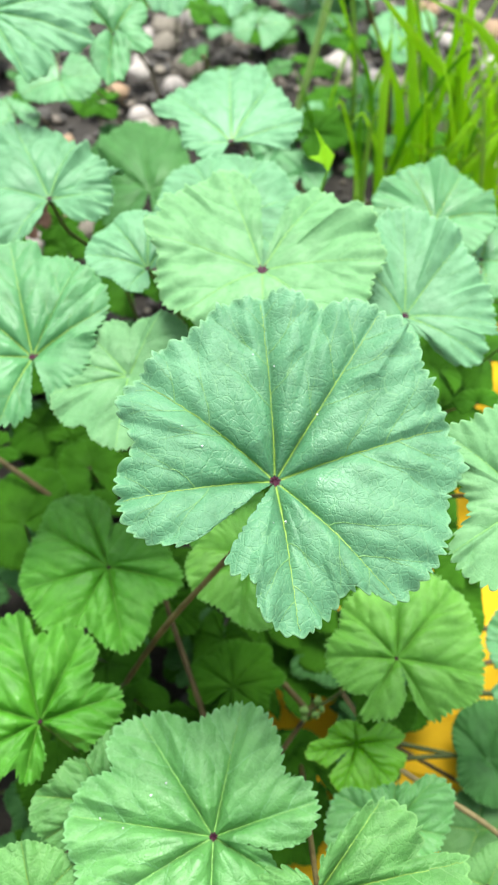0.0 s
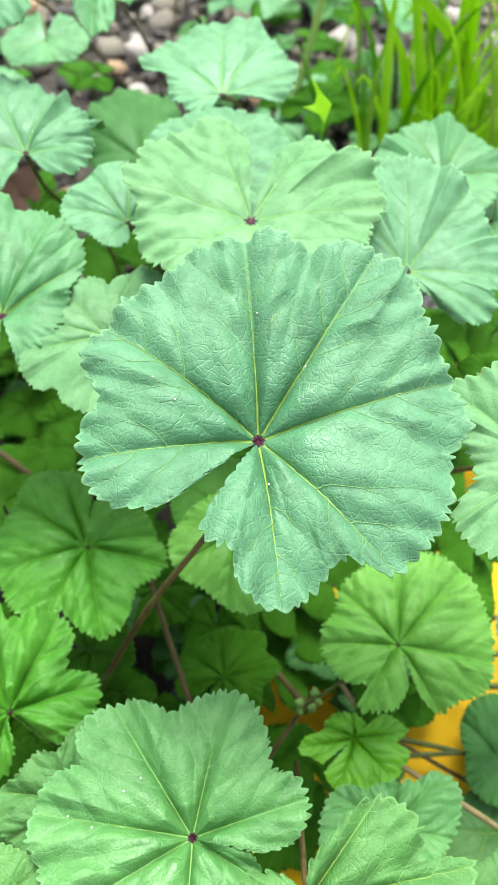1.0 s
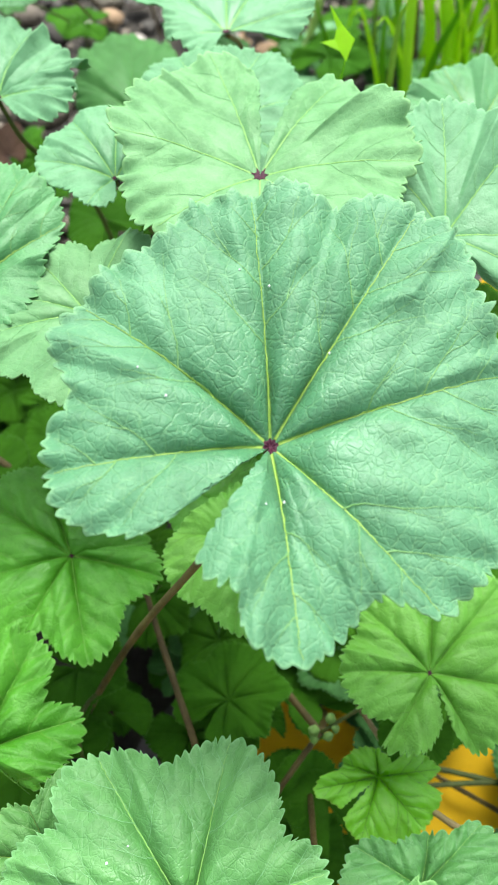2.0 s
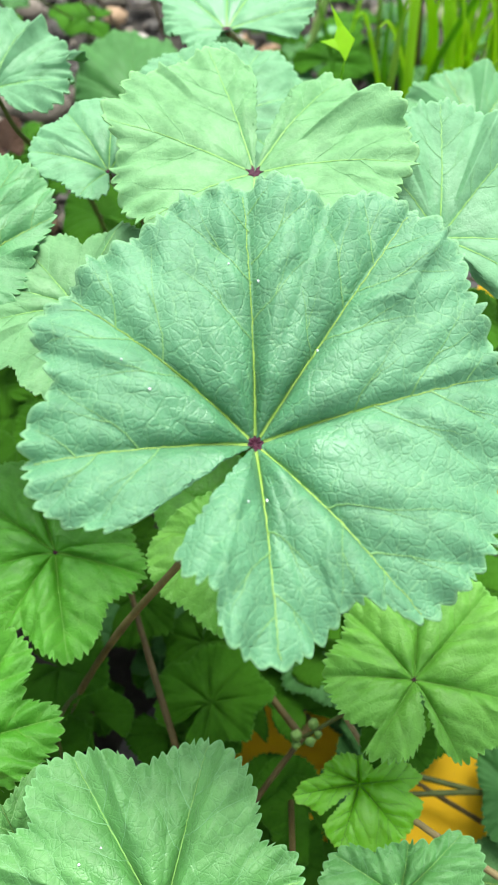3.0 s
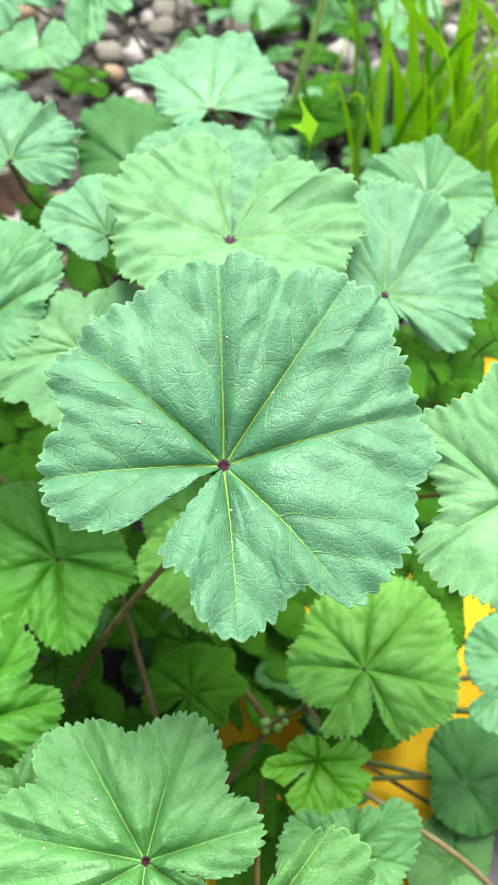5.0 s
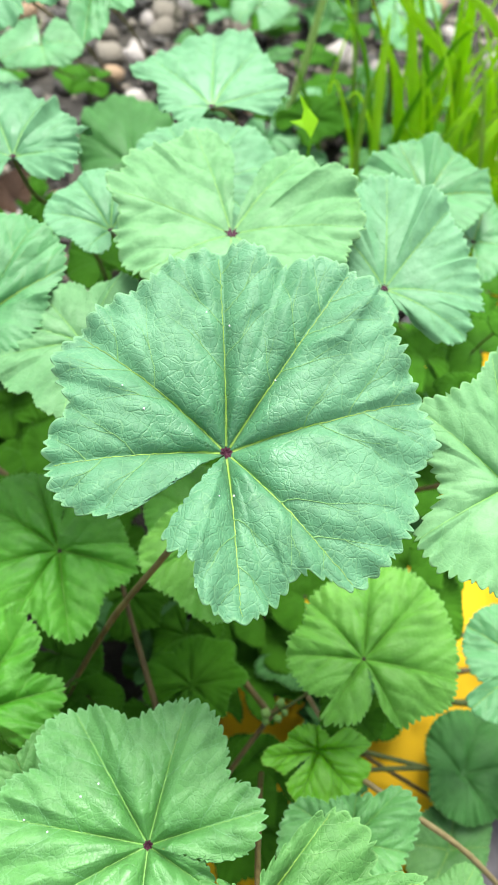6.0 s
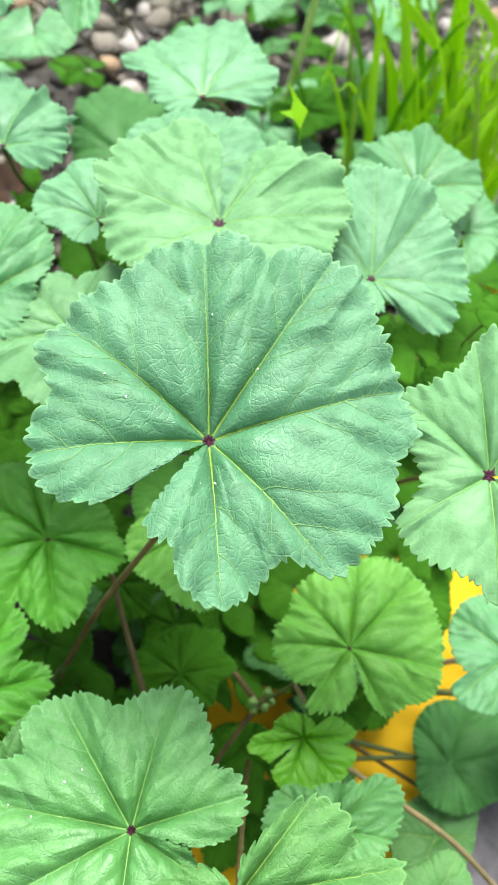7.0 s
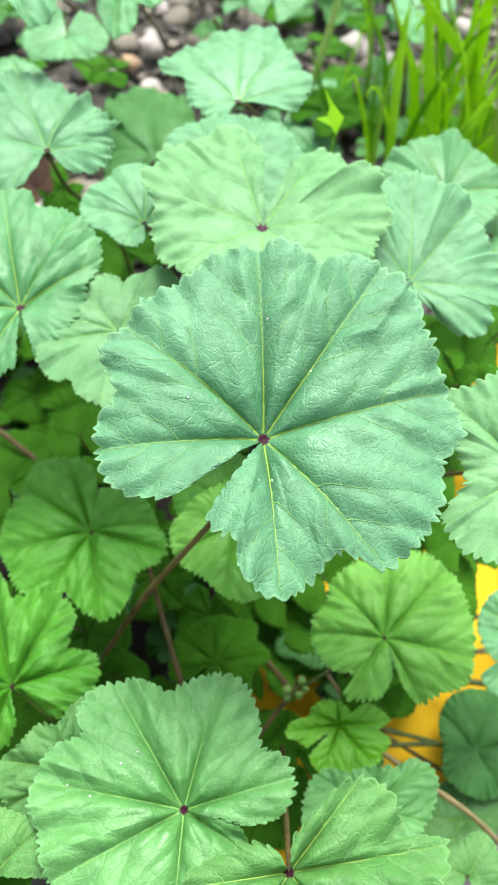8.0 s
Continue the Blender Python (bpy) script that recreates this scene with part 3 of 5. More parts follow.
LEAVES["F"] = dict(at=(-0.0434, 0.1166, 0.0857), tip=(0, -0.05), lift=2, veins=[113, 148, 198, 247, 285, 345, 369], rim=[(89, 13.0), (90, 13.8), (93, 19), (113, 25), (131, 28), (162, 25), (195, 27), (211, 26), (227, 27), (256, 21), (284, 29), (295, 28), (319, 21), (335, 24), (347, 24), (366, 20), (392, 19), (423, 17), (446, 12.8)])
LEAVES["G"] = dict(at=(0.0432, 0.0885, 0.0830), tip=(0, -0.05), lift=2, veins=[297, 348, 408, 444, 493, 541, 598], rim=[(285, 14.5), (296, 20), (312, 21), (331, 25), (350, 25), (389, 26), (409, 28), (424, 28), (446, 26), (473, 23), (492, 22), (511, 19), (536, 21), (572, 19), (592, 15), (593, 21), (618, 19), (634, 12.2)])
LEAVES["H"] = dict(at=(-0.0085, 0.0373, 0.1020), tip=(0, -0.1), lift=4, veins=[377, 437, 485, 533, 570, 629, 690], rim=[(348, 13.2), (351, 17), (358, 22), (377, 26), (386, 26), (398, 22), (411, 26), (421, 29), (437, 31), (453, 28), (461, 26), (472, 30), (484, 33), (495, 35), (504, 33), (509, 29), (521, 34), (536, 35), (557, 32), (571, 32), (594, 28), (620, 25), (647, 20), (685, 17), (697, 16), (705, 12.8)])
LEAVES["I"] = dict(at=(-0.0587, 0.0703, 0.0820), tip=(0, -0.1), lift=2, veins=[325, 377, 426, 469, 524, 570, 624], rim=[(329, 16), (350, 20), (370, 24), (380, 24), (397, 18), (413, 25), (428, 27), (441, 27), (458, 23), (461, 28), (469, 33), (478, 33), (489, 35), (508, 29), (534, 26), (560, 24), (589, 20), (604, 18), (613, 14.6), (627, 17), (650, 10.7)])
LEAVES["J"] = dict(at=(-0.0061, 0.2518, 0.1420), tip=(0, 0), lift=3, veins=[372, 426, 452, 493, 566], rim=[(336, 6.5), (337, 17), (356, 23), (389, 27), (412, 30), (422, 34), (436, 43), (453, 45), (473, 39), (491, 34), (508, 33), (519, 27), (523, 19), (560, 17), (594, 16), (608, 13.6), (612, 8.1)])
LEAVES["K"] = dict(at=(0.0320, 0.0695, 0.0636), tip=(0, -0.1), lift=2, veins=[250, 310, 366, 454, 520, 552], rim=[(227, 13.0), (248, 15), (274, 14.8), (302, 15.0), (327, 15), (345, 15), (353, 11.6), (366, 14.5), (380, 12.4), (399, 8.5), (402, 4.6), (461, 6.7), (507, 8.7), (531, 9.2), (542, 14.0), (555, 16), (566, 13.1), (577, 11.9)])
LEAVES["L"] = dict(at=(0.0643, 0.0986, 0.1550), tip=(-0.1, -0.3), lift=4, veins=[423, 455, 498, 572, 629, 668], rim=[(353, 13.9), (381, 15), (415, 24), (434, 31), (447, 31), (468, 23), (482, 23), (494, 25), (518, 19), (541, 14.4), (553, 15), (572, 23), (589, 24), (607, 23), (621, 24), (625, 27), (633, 27), (652, 20), (690, 14.9)])
LEAVES["M"] = dict(at=(0.0664, 0.2363, 0.1200), tip=(0, -0.05), lift=3, veins=[283, 365, 421, 468, 531], rim=[(283, 22), (327, 20), (354, 22), (384, 23), (418, 26), (443, 29), (467, 26), (499, 24), (538, 23), (581, 25), (609, 24)])
LEAVES["N"] = dict(at=(0.0839, 0.2276, 0.1100), tip=(0.1, -0.1), lift=3, veins=[267, 343, 433, 516], rim=[(259, 21), (277, 19), (317, 13.3), (373, 12.5), (416, 19), (436, 25), (459, 21), (487, 16), (543, 10.7), (607, 22)])
LEAVES["O"] = dict(at=(-0.0636, 0.2162, 0.1460), tip=(0, -0.1), lift=4, veins=[351, 383, 436, 476, 536, 604], rim=[(304, 12.1), (312, 20), (325, 25), (349, 22), (375, 20), (382, 25), (397, 22), (423, 22), (440, 27), (454, 29), (472, 32), (486, 31), (511, 30), (541, 27), (577, 25), (600, 24), (615, 20), (627, 10.8)])
LEAVES["P"] = dict(at=(-0.0060, 0.2130, 0.1397), tip=(0, -0.05), lift=3, veins=[315, 381, 430, 478, 541, 582], rim=[(280, 24.3), (322, 25.2), (362, 25.2), (396, 26.2), (430, 28.1), (454, 29.0), (479, 27.1), (498, 27.1), (524, 24.3), (544, 25.2), (574, 25.2), (616, 25.2)])
LEAVES["Q"] = dict(at=(-0.0441, 0.3039, 0.0800), tip=(0, 0), lift=2, veins=[294, 398, 458, 503, 599], rim=[(279, 27), (301, 27), (342, 21), (404, 25), (441, 43), (461, 49), (480, 44), (504, 30), (557, 21), (599, 29), (624, 28)])
LEAVES["R"] = dict(at=(-0.0002, 0.1144, 0.0980), tip=(0, -0.1), lift=3, veins=[175, 215, 266, 323], rim=[(67, 17), (125, 11.7), (167, 15), (195, 19), (224, 20), (242, 19), (262, 22), (282, 24), (304, 23), (338, 19), (380, 18)])
LEAVES["S"] = dict(at=(-0.0335, 0.1483, 0.1400), tip=(0, -0.15), lift=3, veins=[134, 171, 201, 266, 422], rim=[(82, 9.0), (90, 14), (100, 17), (112, 18), (139, 19), (160, 21), (191, 21), (216, 23), (229, 23), (239, 20), (250, 23), (261, 24), (270, 24), (277, 23), (297, 24), (337, 19), (381, 20), (405, 21), (423, 20), (441, 18), (449, 13.2)])
LEAVES["T"] = dict(at=(-0.0377, 0.0482, 0.0880), tip=(0.2, -0.2), lift=3, veins=[62, 121, 176, 212], rim=[(87, 18), (120, 11.7), (135, 14.2), (160, 14.9), (176, 18), (192, 19), (213, 17), (245, 13.2), (298, 11.9), (360, 10.8), (417, 13.1)])
LEAVES["U2"] = dict(at=(-0.0497, 0.0224, 0.1000), tip=(0, -0.1), lift=3, veins=[406, 465, 520, 654], rim=[(360, 13.6), (393, 13.7), (431, 13.3), (465, 14.5), (485, 15), (514, 18), (544, 17), (600, 11.4), (664, 12.5)])
LEAVES["U"] = dict(at=(0.0152, 0.0241, 0.1120), tip=(-0.05, -0.15), lift=3, veins=[190, 235, 313, 371, 412], rim=[(126, 4.8), (148, 10.4), (167, 13.8), (186, 22), (200, 22), (229, 16), (265, 13.7), (312, 15), (341, 23), (358, 31), (365, 33), (372, 34), (377, 28), (378, 24), (385, 26), (397, 27), (412, 24), (419, 20), (427, 12.5), (443, 5.9)])
LEAVES["V"] = dict(at=(0.0390, 0.0455, 0.0690), tip=(0, -0.1), lift=3, veins=[351, 403, 439, 511, 575], rim=[(263, 13.4), (301, 12.3), (342, 14.0), (366, 17), (390, 20), (409, 18), (416, 13.7), (439, 11.1), (481, 10.3), (499, 15), (514, 17), (534, 18), (565, 19), (598, 14.1)])
LEAVES["X"] = dict(at=(0.0826, 0.0759, 0.0200), tip=(0, 0), lift=2, veins=[300, 370, 427, 490], rim=[(267, 16), (300, 16), (336, 20), (366, 26), (399, 28), (428, 22), (468, 19), (497, 15.0), (539, 11.2), (585, 14.8), (626, 16)])
LEAVES["Y"] = dict(at=(0.0774, 0.0545, 0.0130), tip=(0, 0), lift=2, veins=[238, 365, 437, 536], rim=[(200, 15), (217, 16), (245, 13.8), (313, 11.1), (364, 12.6), (400, 17), (435, 13.7), (481, 13.0), (527, 14.5), (559, 15)])
LEAVES["Z"] = dict(at=(0.0908, 0.0937, 0.0700), tip=(0, -0.05), lift=2, veins=[85, 144, 220, 246], rim=[(8, 9.5), (46, 11.3), (81, 14.6), (111, 19), (132, 19), (157, 18), (185, 17), (207, 15), (210, 21), (226, 22), (239, 21), (254, 18), (282, 14.5), (320, 10.6)])
LEAVES["a"] = dict(at=(-0.0876, 0.2765, 0.1740), tip=(0.25, -0.3), lift=5, veins=[298, 318, 346, 376, 410, 470, 560], rim=[(285, 14), (290, 25), (297, 35), (303, 35), (315, 33), (324, 28), (336, 33), (346, 37), (354, 32), (361, 35), (374, 34), (390, 31), (410, 33), (440, 30), (470, 33), (520, 29), (560, 32), (600, 26), (622, 12)])
LEAVES["b"] = dict(at=(-0.0502, 0.3021, 0.1520), tip=(0, -0.05), lift=3, veins=[271, 309, 431, 486], rim=[(242, 13.3), (273, 31), (285, 28), (295, 19), (322, 19), (353, 10.6), (427, 21), (453, 27), (481, 20), (537, 10.5)])
LEAVES["ca"] = dict(at=(-0.0400, 0.4446, 0.1000), tip=(0, 0), lift=3, veins=[239, 271, 299], rim=[(109, 15), (216, 15), (245, 25), (271, 33), (295, 27), (328, 17), (435, 15)])
LEAVES["cb"] = dict(at=(-0.0106, 0.4446, 0.1000), tip=(0, 0), lift=3, veins=[248, 271, 297], rim=[(108, 15), (218, 14.5), (247, 25), (271, 35), (292, 26), (326, 16), (433, 15)])
LEAVES["d"] = dict(at=(0.0046, 0.4797, 0.0600), tip=(0, 0), lift=2, veins=[347, 427, 598], rim=[(276, 28), (297, 24), (362, 19), (429, 14.2), (506, 10.0), (587, 19), (617, 22)])
LEAVES["e"] = dict(at=(0.0868, 0.4766, 0.0600), tip=(0, 0), lift=2, veins=[400, 497, 626], rim=[(332, 21), (408, 22), (449, 21), (517, 14.1), (600, 28), (621, 37), (643, 28)])
LEAVES["f"] = dict(at=(-0.0804, 0.3295, 0.1180), tip=(0, -0.1), lift=2, veins=[97, 221, 289, 358], rim=[(106, 16), (142, 16), (190, 18), (236, 19), (267, 19), (290, 16), (321, 19), (356, 18), (402, 15), (435, 15)])
LEAVES["g"] = dict(at=(-0.1088, 0.3458, 0.0900), tip=(0, 0), lift=2, veins=[356, 481, 615], rim=[(307, 20), (347, 13.5), (429, 8.6), (501, 12.9), (558, 16), (621, 18), (644, 21)])
LEAVES["ha"] = dict(at=(-0.0802, 0.1467, 0.0600), tip=(0, 0), lift=2, veins=[385, 430, 547, 654], rim=[(318, 14.0), (373, 13.0), (407, 20), (431, 24), (459, 23), (490, 19), (546, 16), (590, 17), (628, 19), (650, 19)])
LEAVES["hb"] = dict(at=(-0.0636, 0.1833, 0.0400), tip=(0, 0), lift=2, veins=[333, 425, 546], rim=[(304, 19), (341, 16), (397, 13.6), (450, 13.8), (496, 13.8), (552, 13.1), (602, 14.9), (637, 17)])
LEAVES["hc"] = dict(at=(-0.0599, 0.1526, 0.0550), tip=(0, 0), lift=2, veins=[396, 507], rim=[(355, 13.8), (393, 13.1), (437, 10.4), (498, 8.9), (573, 8.6), (638, 11.6)])
LEAVES["hd"] = dict(at=(0.0059, 0.1032, 0.0280), tip=(0, 0), lift=2, veins=[353, 432, 530], rim=[(309, 15), (357, 16), (398, 16), (449, 13.4), (502, 14.1), (547, 14.6), (590, 15), (629, 14.7)])
LEAVES["he"] = dict(at=(-0.0139, 0.1056, 0.0300), tip=(0, 0), lift=2, veins=[328, 410, 489], rim=[(324, 11.6), (382, 9.3), (440, 8.2), (505, 5.9), (590, 8.9), (630, 11.8)])
LEAVES["hf"] = dict(at=(0.0439, 0.0805, 0.0580), tip=(0, 0), lift=2, veins=[187, 309], rim=[(87, 7.7), (139, 9.0), (183, 10.9), (222, 10.6), (263, 8.9), (309, 8.1), (382, 8.6)])
LEAVES["hg"] = dict(at=(0.0719, 0.2054, 0.0750), tip=(0, 0), lift=2, veins=[385, 504], rim=[(286, 14.5), (358, 7.1), (429, 11.9), (480, 11.2), (542, 9.0), (596, 17), (622, 19)])
LEAVES["hh"] = dict(at=(0.0018, 0.0951, 0.0250), tip=(0, 0), lift=2, veins=[465, 548], rim=[(319, 11.6), (370, 8.1), (465, 7.7), (520, 12.8), (549, 16), (587, 14.3), (640, 10.6)])
LEAVES["hi"] = dict(at=(-0.0396, 0.0934, 0.0300), tip=(0, 0), lift=2, veins=[356, 545], rim=[(325, 12.8), (362, 12.0), (413, 7.9), (486, 9.1), (538, 8.6), (591, 9.5), (640, 11.4)])
LEAVES["hj"] = dict(at=(0.0223, 0.0690, 0.0300), tip=(0, 0), lift=2, veins=[312, 507], rim=[(304, 12.1), (357, 8.2), (426, 7.4), (490, 10.0), (538, 10.4), (586, 12.7), (627, 13.5)])
LEAVES["W"] = dict(at=(0.0658, 0.0319, 0.0600), tip=(0, -0.1), lift=2, veins=[418, 522], rim=[(294, 8.0), (354, 8.9), (398, 10.8), (423, 12.1), (470, 8.0), (522, 10.8), (548, 12.1), (585, 9.2)])
LEAVES["c5"] = dict(at=(0.0689, 0.1544, 0.1200), tip=(0, -0.1), lift=2, veins=[327, 542], rim=[(323, 7.1), (375, 6.8), (437, 3.9), (512, 5.9), (542, 8.1), (584, 7.5)])
LEAVES["m2"] = dict(at=(0.0873, 0.1808, 0.1200), tip=(0, -0.1), lift=2, veins=[58, 187], rim=[(13, 9.2), (67, 7.1), (137, 5.9), (194, 8.1), (244, 9.0), (305, 10.4)])
LEAVES["xa"] = dict(at=(0.0715, 0.1197, 0.0500), tip=(0, -0.1), lift=2, veins=[268, 414, 490], rim=[(242, 13.8), (269, 18), (299, 13.3), (358, 9.3), (413, 12.9), (451, 15), (497, 12.5), (569, 10.1)])
LEAVES["xb"] = dict(at=(0.0303, 0.1243, 0.0450), tip=(0, 0), lift=2, veins=[278, 397, 524], rim=[(302, 13.7), (348, 12.3), (397, 13.0), (446, 12.1), (494, 12.7), (547, 12.4), (594, 14.1), (630, 13.9)])
LEAVES["xc"] = dict(at=(0.0268, 0.1124, 0.0350), tip=(0, 0), lift=2, veins=[384, 535, 632], rim=[(304, 12.4), (342, 11.1), (394, 11.8), (444, 11.5), (490, 11.7), (542, 12.0), (591, 12.7), (632, 12.5)])
LEAVES["xd"] = dict(at=(0.0946, 0.2138, 0.0700), tip=(0, 0), lift=2, veins=[371, 498, 617], rim=[(326, 12.1), (398, 14.2), (441, 16), (482, 14.3), (545, 13.1), (592, 19), (622, 18)])
LEAVES["xe"] = dict(at=(0.0734, 0.1321, 0.0600), tip=(0, 0), lift=2, veins=[388, 527], rim=[(321, 9.2), (387, 9.9), (433, 11.6), (479, 10.5), (537, 10.4), (584, 12.1), (623, 12.2)])
LEAVES["xf"] = dict(at=(0.0181, 0.0738, 0.0300), tip=(0, 0), lift=2, veins=[394, 528], rim=[(326, 9.6), (390, 8.0), (447, 9.5), (497, 10.2), (545, 10.6), (591, 11.9), (636, 11.4)])
LEAVES["xg"] = dict(at=(0.0855, 0.1355, 0.0400), tip=(0, 0), lift=2, veins=[374, 498], rim=[(334, 6.7), (383, 9.5), (426, 11.2), (462, 11.2), (512, 8.9), (567, 7.4), (619, 5.4)])
LEAVES["xh"] = dict(at=(0.0212, 0.0958, 0.0300), tip=(0, 0), lift=2, veins=[367, 526], rim=[(340, 8.9), (396, 10.0), (440, 9.2), (488, 8.8), (540, 9.6), (587, 10.0), (629, 9.8)])
LEAVES["xi"] = dict(at=(0.0125, 0.0760, 0.0200), tip=(0, 0), lift=2, veins=[364, 521], rim=[(332, 9.2), (393, 9.5), (437, 9.9), (486, 9.9), (537, 9.8), (581, 10.6), (628, 9.7)])
LEAVES["xj"] = dict(at=(-0.0020, 0.0397, 0.0720), tip=(0, 0), lift=2, veins=[371, 519], rim=[(345, 5.6), (388, 5.2), (442, 4.2), (495, 4.3), (541, 5.0), (585, 5.5), (630, 5.5)])
LEAVES["R2"] = dict(at=(-0.0073, 0.1305, 0.0880), tip=(0, -0.05), lift=2, veins=[318, 419, 516, 603], rim=[(284, 16), (327, 16), (379, 15), (423, 16), (470, 13.6), (517, 12.7), (571, 13.2), (618, 14.8)])
LEAVES["f2"] = dict(at=(-0.0932, 0.3479, 0.1000), tip=(0, -0.05), lift=2, veins=[212, 343], rim=[(90, 2.3), (182, 8.4), (222, 10.3), (278, 8.9), (329, 11.3), (359, 8.3)])
LEAVES["xk"] = dict(at=(0.0749, 0.2168, 0.0600), tip=(0, 0), lift=2, veins=[362, 529], rim=[(288, 21), (338, 14.3), (396, 16), (439, 18), (480, 16), (549, 16), (595, 22), (626, 23)])
LEAVES["xl"] = dict(at=(0.0777, 0.1679, 0.0500), tip=(0, 0), lift=2, veins=[363, 527], rim=[(337, 11.3), (396, 13.6), (438, 14.4), (482, 12.9), (543, 13.0), (589, 17), (626, 16)])
LEAVES["xm"] = dict(at=(0.0804, 0.1853, 0.0600), tip=(0, 0), lift=2, veins=[352, 537], rim=[(328, 11.6), (399, 13.3), (442, 14.8), (484, 13.8), (549, 14.4), (593, 18), (626, 18)])
LEAVES["xn"] = dict(at=(-0.0525, 0.2560, 0.0700), tip=(0, 0), lift=2, veins=[340, 523], rim=[(320, 16), (389, 13.3), (445, 15), (485, 16), (542, 12.7), (600, 17), (636, 20)])
LEAVES["xo"] = dict(at=(0.0168, 0.1189, 0.0400), tip=(0, 0), lift=2, veins=[364, 525], rim=[(336, 11.0), (392, 10.6), (444, 10.6), (493, 10.9), (542, 10.8), (591, 11.9), (634, 11.8)])
LEAVES["xp"] = dict(at=(0.0642, 0.1348, 0.0500), tip=(0, 0), lift=2, veins=[363, 534], rim=[(334, 8.7), (402, 10.1), (443, 11.0), (485, 10.3), (542, 9.8), (587, 11.8), (625, 11.5)])
LEAVES["xq"] = dict(at=(0.1055, 0.2559, 0.0600), tip=(0, 0), lift=2, veins=[359, 524], rim=[(315, 13.6), (392, 12.8), (436, 15), (477, 13.4), (545, 12.2), (593, 19), (621, 20)])
LEAVES["dry"] = dict(at=(-0.1039, 0.3181, 0.0500), tip=(0.2, -0.2), lift=2, veins=[372, 492], rim=[(332, 7.6), (410, 9.6), (441, 16), (471, 13.2), (524, 10.1), (595, 9.5), (649, 11.3)])
LEAVES["xr"] = dict(at=(-0.0524, 0.2726, 0.0500), tip=(0, 0), lift=2, veins=[354, 541], rim=[(321, 15), (390, 12.6), (447, 14.8), (486, 13.2), (547, 11.1), (602, 16), (638, 19)])
LEAVES["xs"] = dict(at=(-0.0648, 0.3206, 0.0450), tip=(0, 0), lift=2, veins=[344, 546], rim=[(316, 14.4), (385, 9.9), (450, 12.1), (489, 12.3), (546, 11.0), (604, 17), (639, 19)])
main = plant_base("leafy mallow with broad round green leaves on brown stalks", 0.005, 0.09)
rear = plant_base("mallow behind with pale green scalloped leaves over gravel", -0.02, 0.40)
corner = plant_base("mallow with pale crinkled leaves beside the gravel", -0.085, 0.31)
beside = plant_base("mallow with overlapping round leaves beside tall grass", 0.10, 0.20)

KINDS = {
    "A": (main, MATURE, 3), "B": (main, PALE, 2), "C": (main, LIGHT, 2), "D": (main, BROAD, 2), "E": (main, LIGHT, 1), "F": (main, FRESH, 3),
    "G": (main, MEDIUM, 2), "H": (main, FULL, 3), "I": (main, FRESH, 3), "J": (rear, LIGHT, 2), "K": (main, YOUNG, 2), "L": (beside, PALE, 2),
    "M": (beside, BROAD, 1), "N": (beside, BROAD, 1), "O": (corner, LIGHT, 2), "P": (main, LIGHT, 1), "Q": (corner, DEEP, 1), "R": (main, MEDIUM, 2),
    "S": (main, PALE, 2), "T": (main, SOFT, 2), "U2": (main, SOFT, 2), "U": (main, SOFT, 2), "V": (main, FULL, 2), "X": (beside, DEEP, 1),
    "Y": (beside, SOFT, 1), "Z": (beside, BROAD, 1), "W": (beside, SOFT, 1), "a": (corner, LIGHT, 1), "b": (corner, BROAD, 1), "ca": (rear, LIGHT, 1),
    "cb": (rear, LIGHT, 1), "d": (rear, BROAD, 1), "e": (beside, BROAD, 1), "f": (corner, BROAD, 1), "R2": (main, FRESH, 1), "dry": (corner, WITHERED, 0), "f2": (corner, BROAD, 1), "g": (corner, BROAD, 1),
}
STALKS = {
    "O": [(-0.0605, 0.2180, 0.132), (-0.0560, 0.2270, 0.116), (-0.0500, 0.2420, 0.085), (-0.0450, 0.262, -0.003)],
    "A": [(0.0028, 0.0988, 0.147), (-0.0095, 0.0973, 0.121), (-0.0240, 0.0955, 0.091), (-0.040, 0.094, 0.049), (-0.055, 0.092, 0.004)],
}
FOLDS = {"A": (1.0, 1.3), "H": (1.35, 1.3), "F": (1.3, 1.6), "I": (1.5, 2.2), "K": (1.3, 1.6), "G": (1.1, 1.4), "B": (0.2, 1.1), "C": (0.16, 0.25), "J": (0.3, 0.6), "a": (0.55, 1.3), "O": (0.5, 0.8), "D": (0.75, 1.0), "S": (0.5, 0.8), "E": (0.6, 0.8), "L": (0.8, 1.0), "b": (1.5, 1.0), "f": (0.4, 0.5), "Q": (0.5, 0.5), "M": (0.4, 0.4), "N": (0.4, 0.4), "T": (2.0, 2.0), "U": (1.5, 1.5), "V": (1.5, 2.6), "R": (1.3, 1.4)}
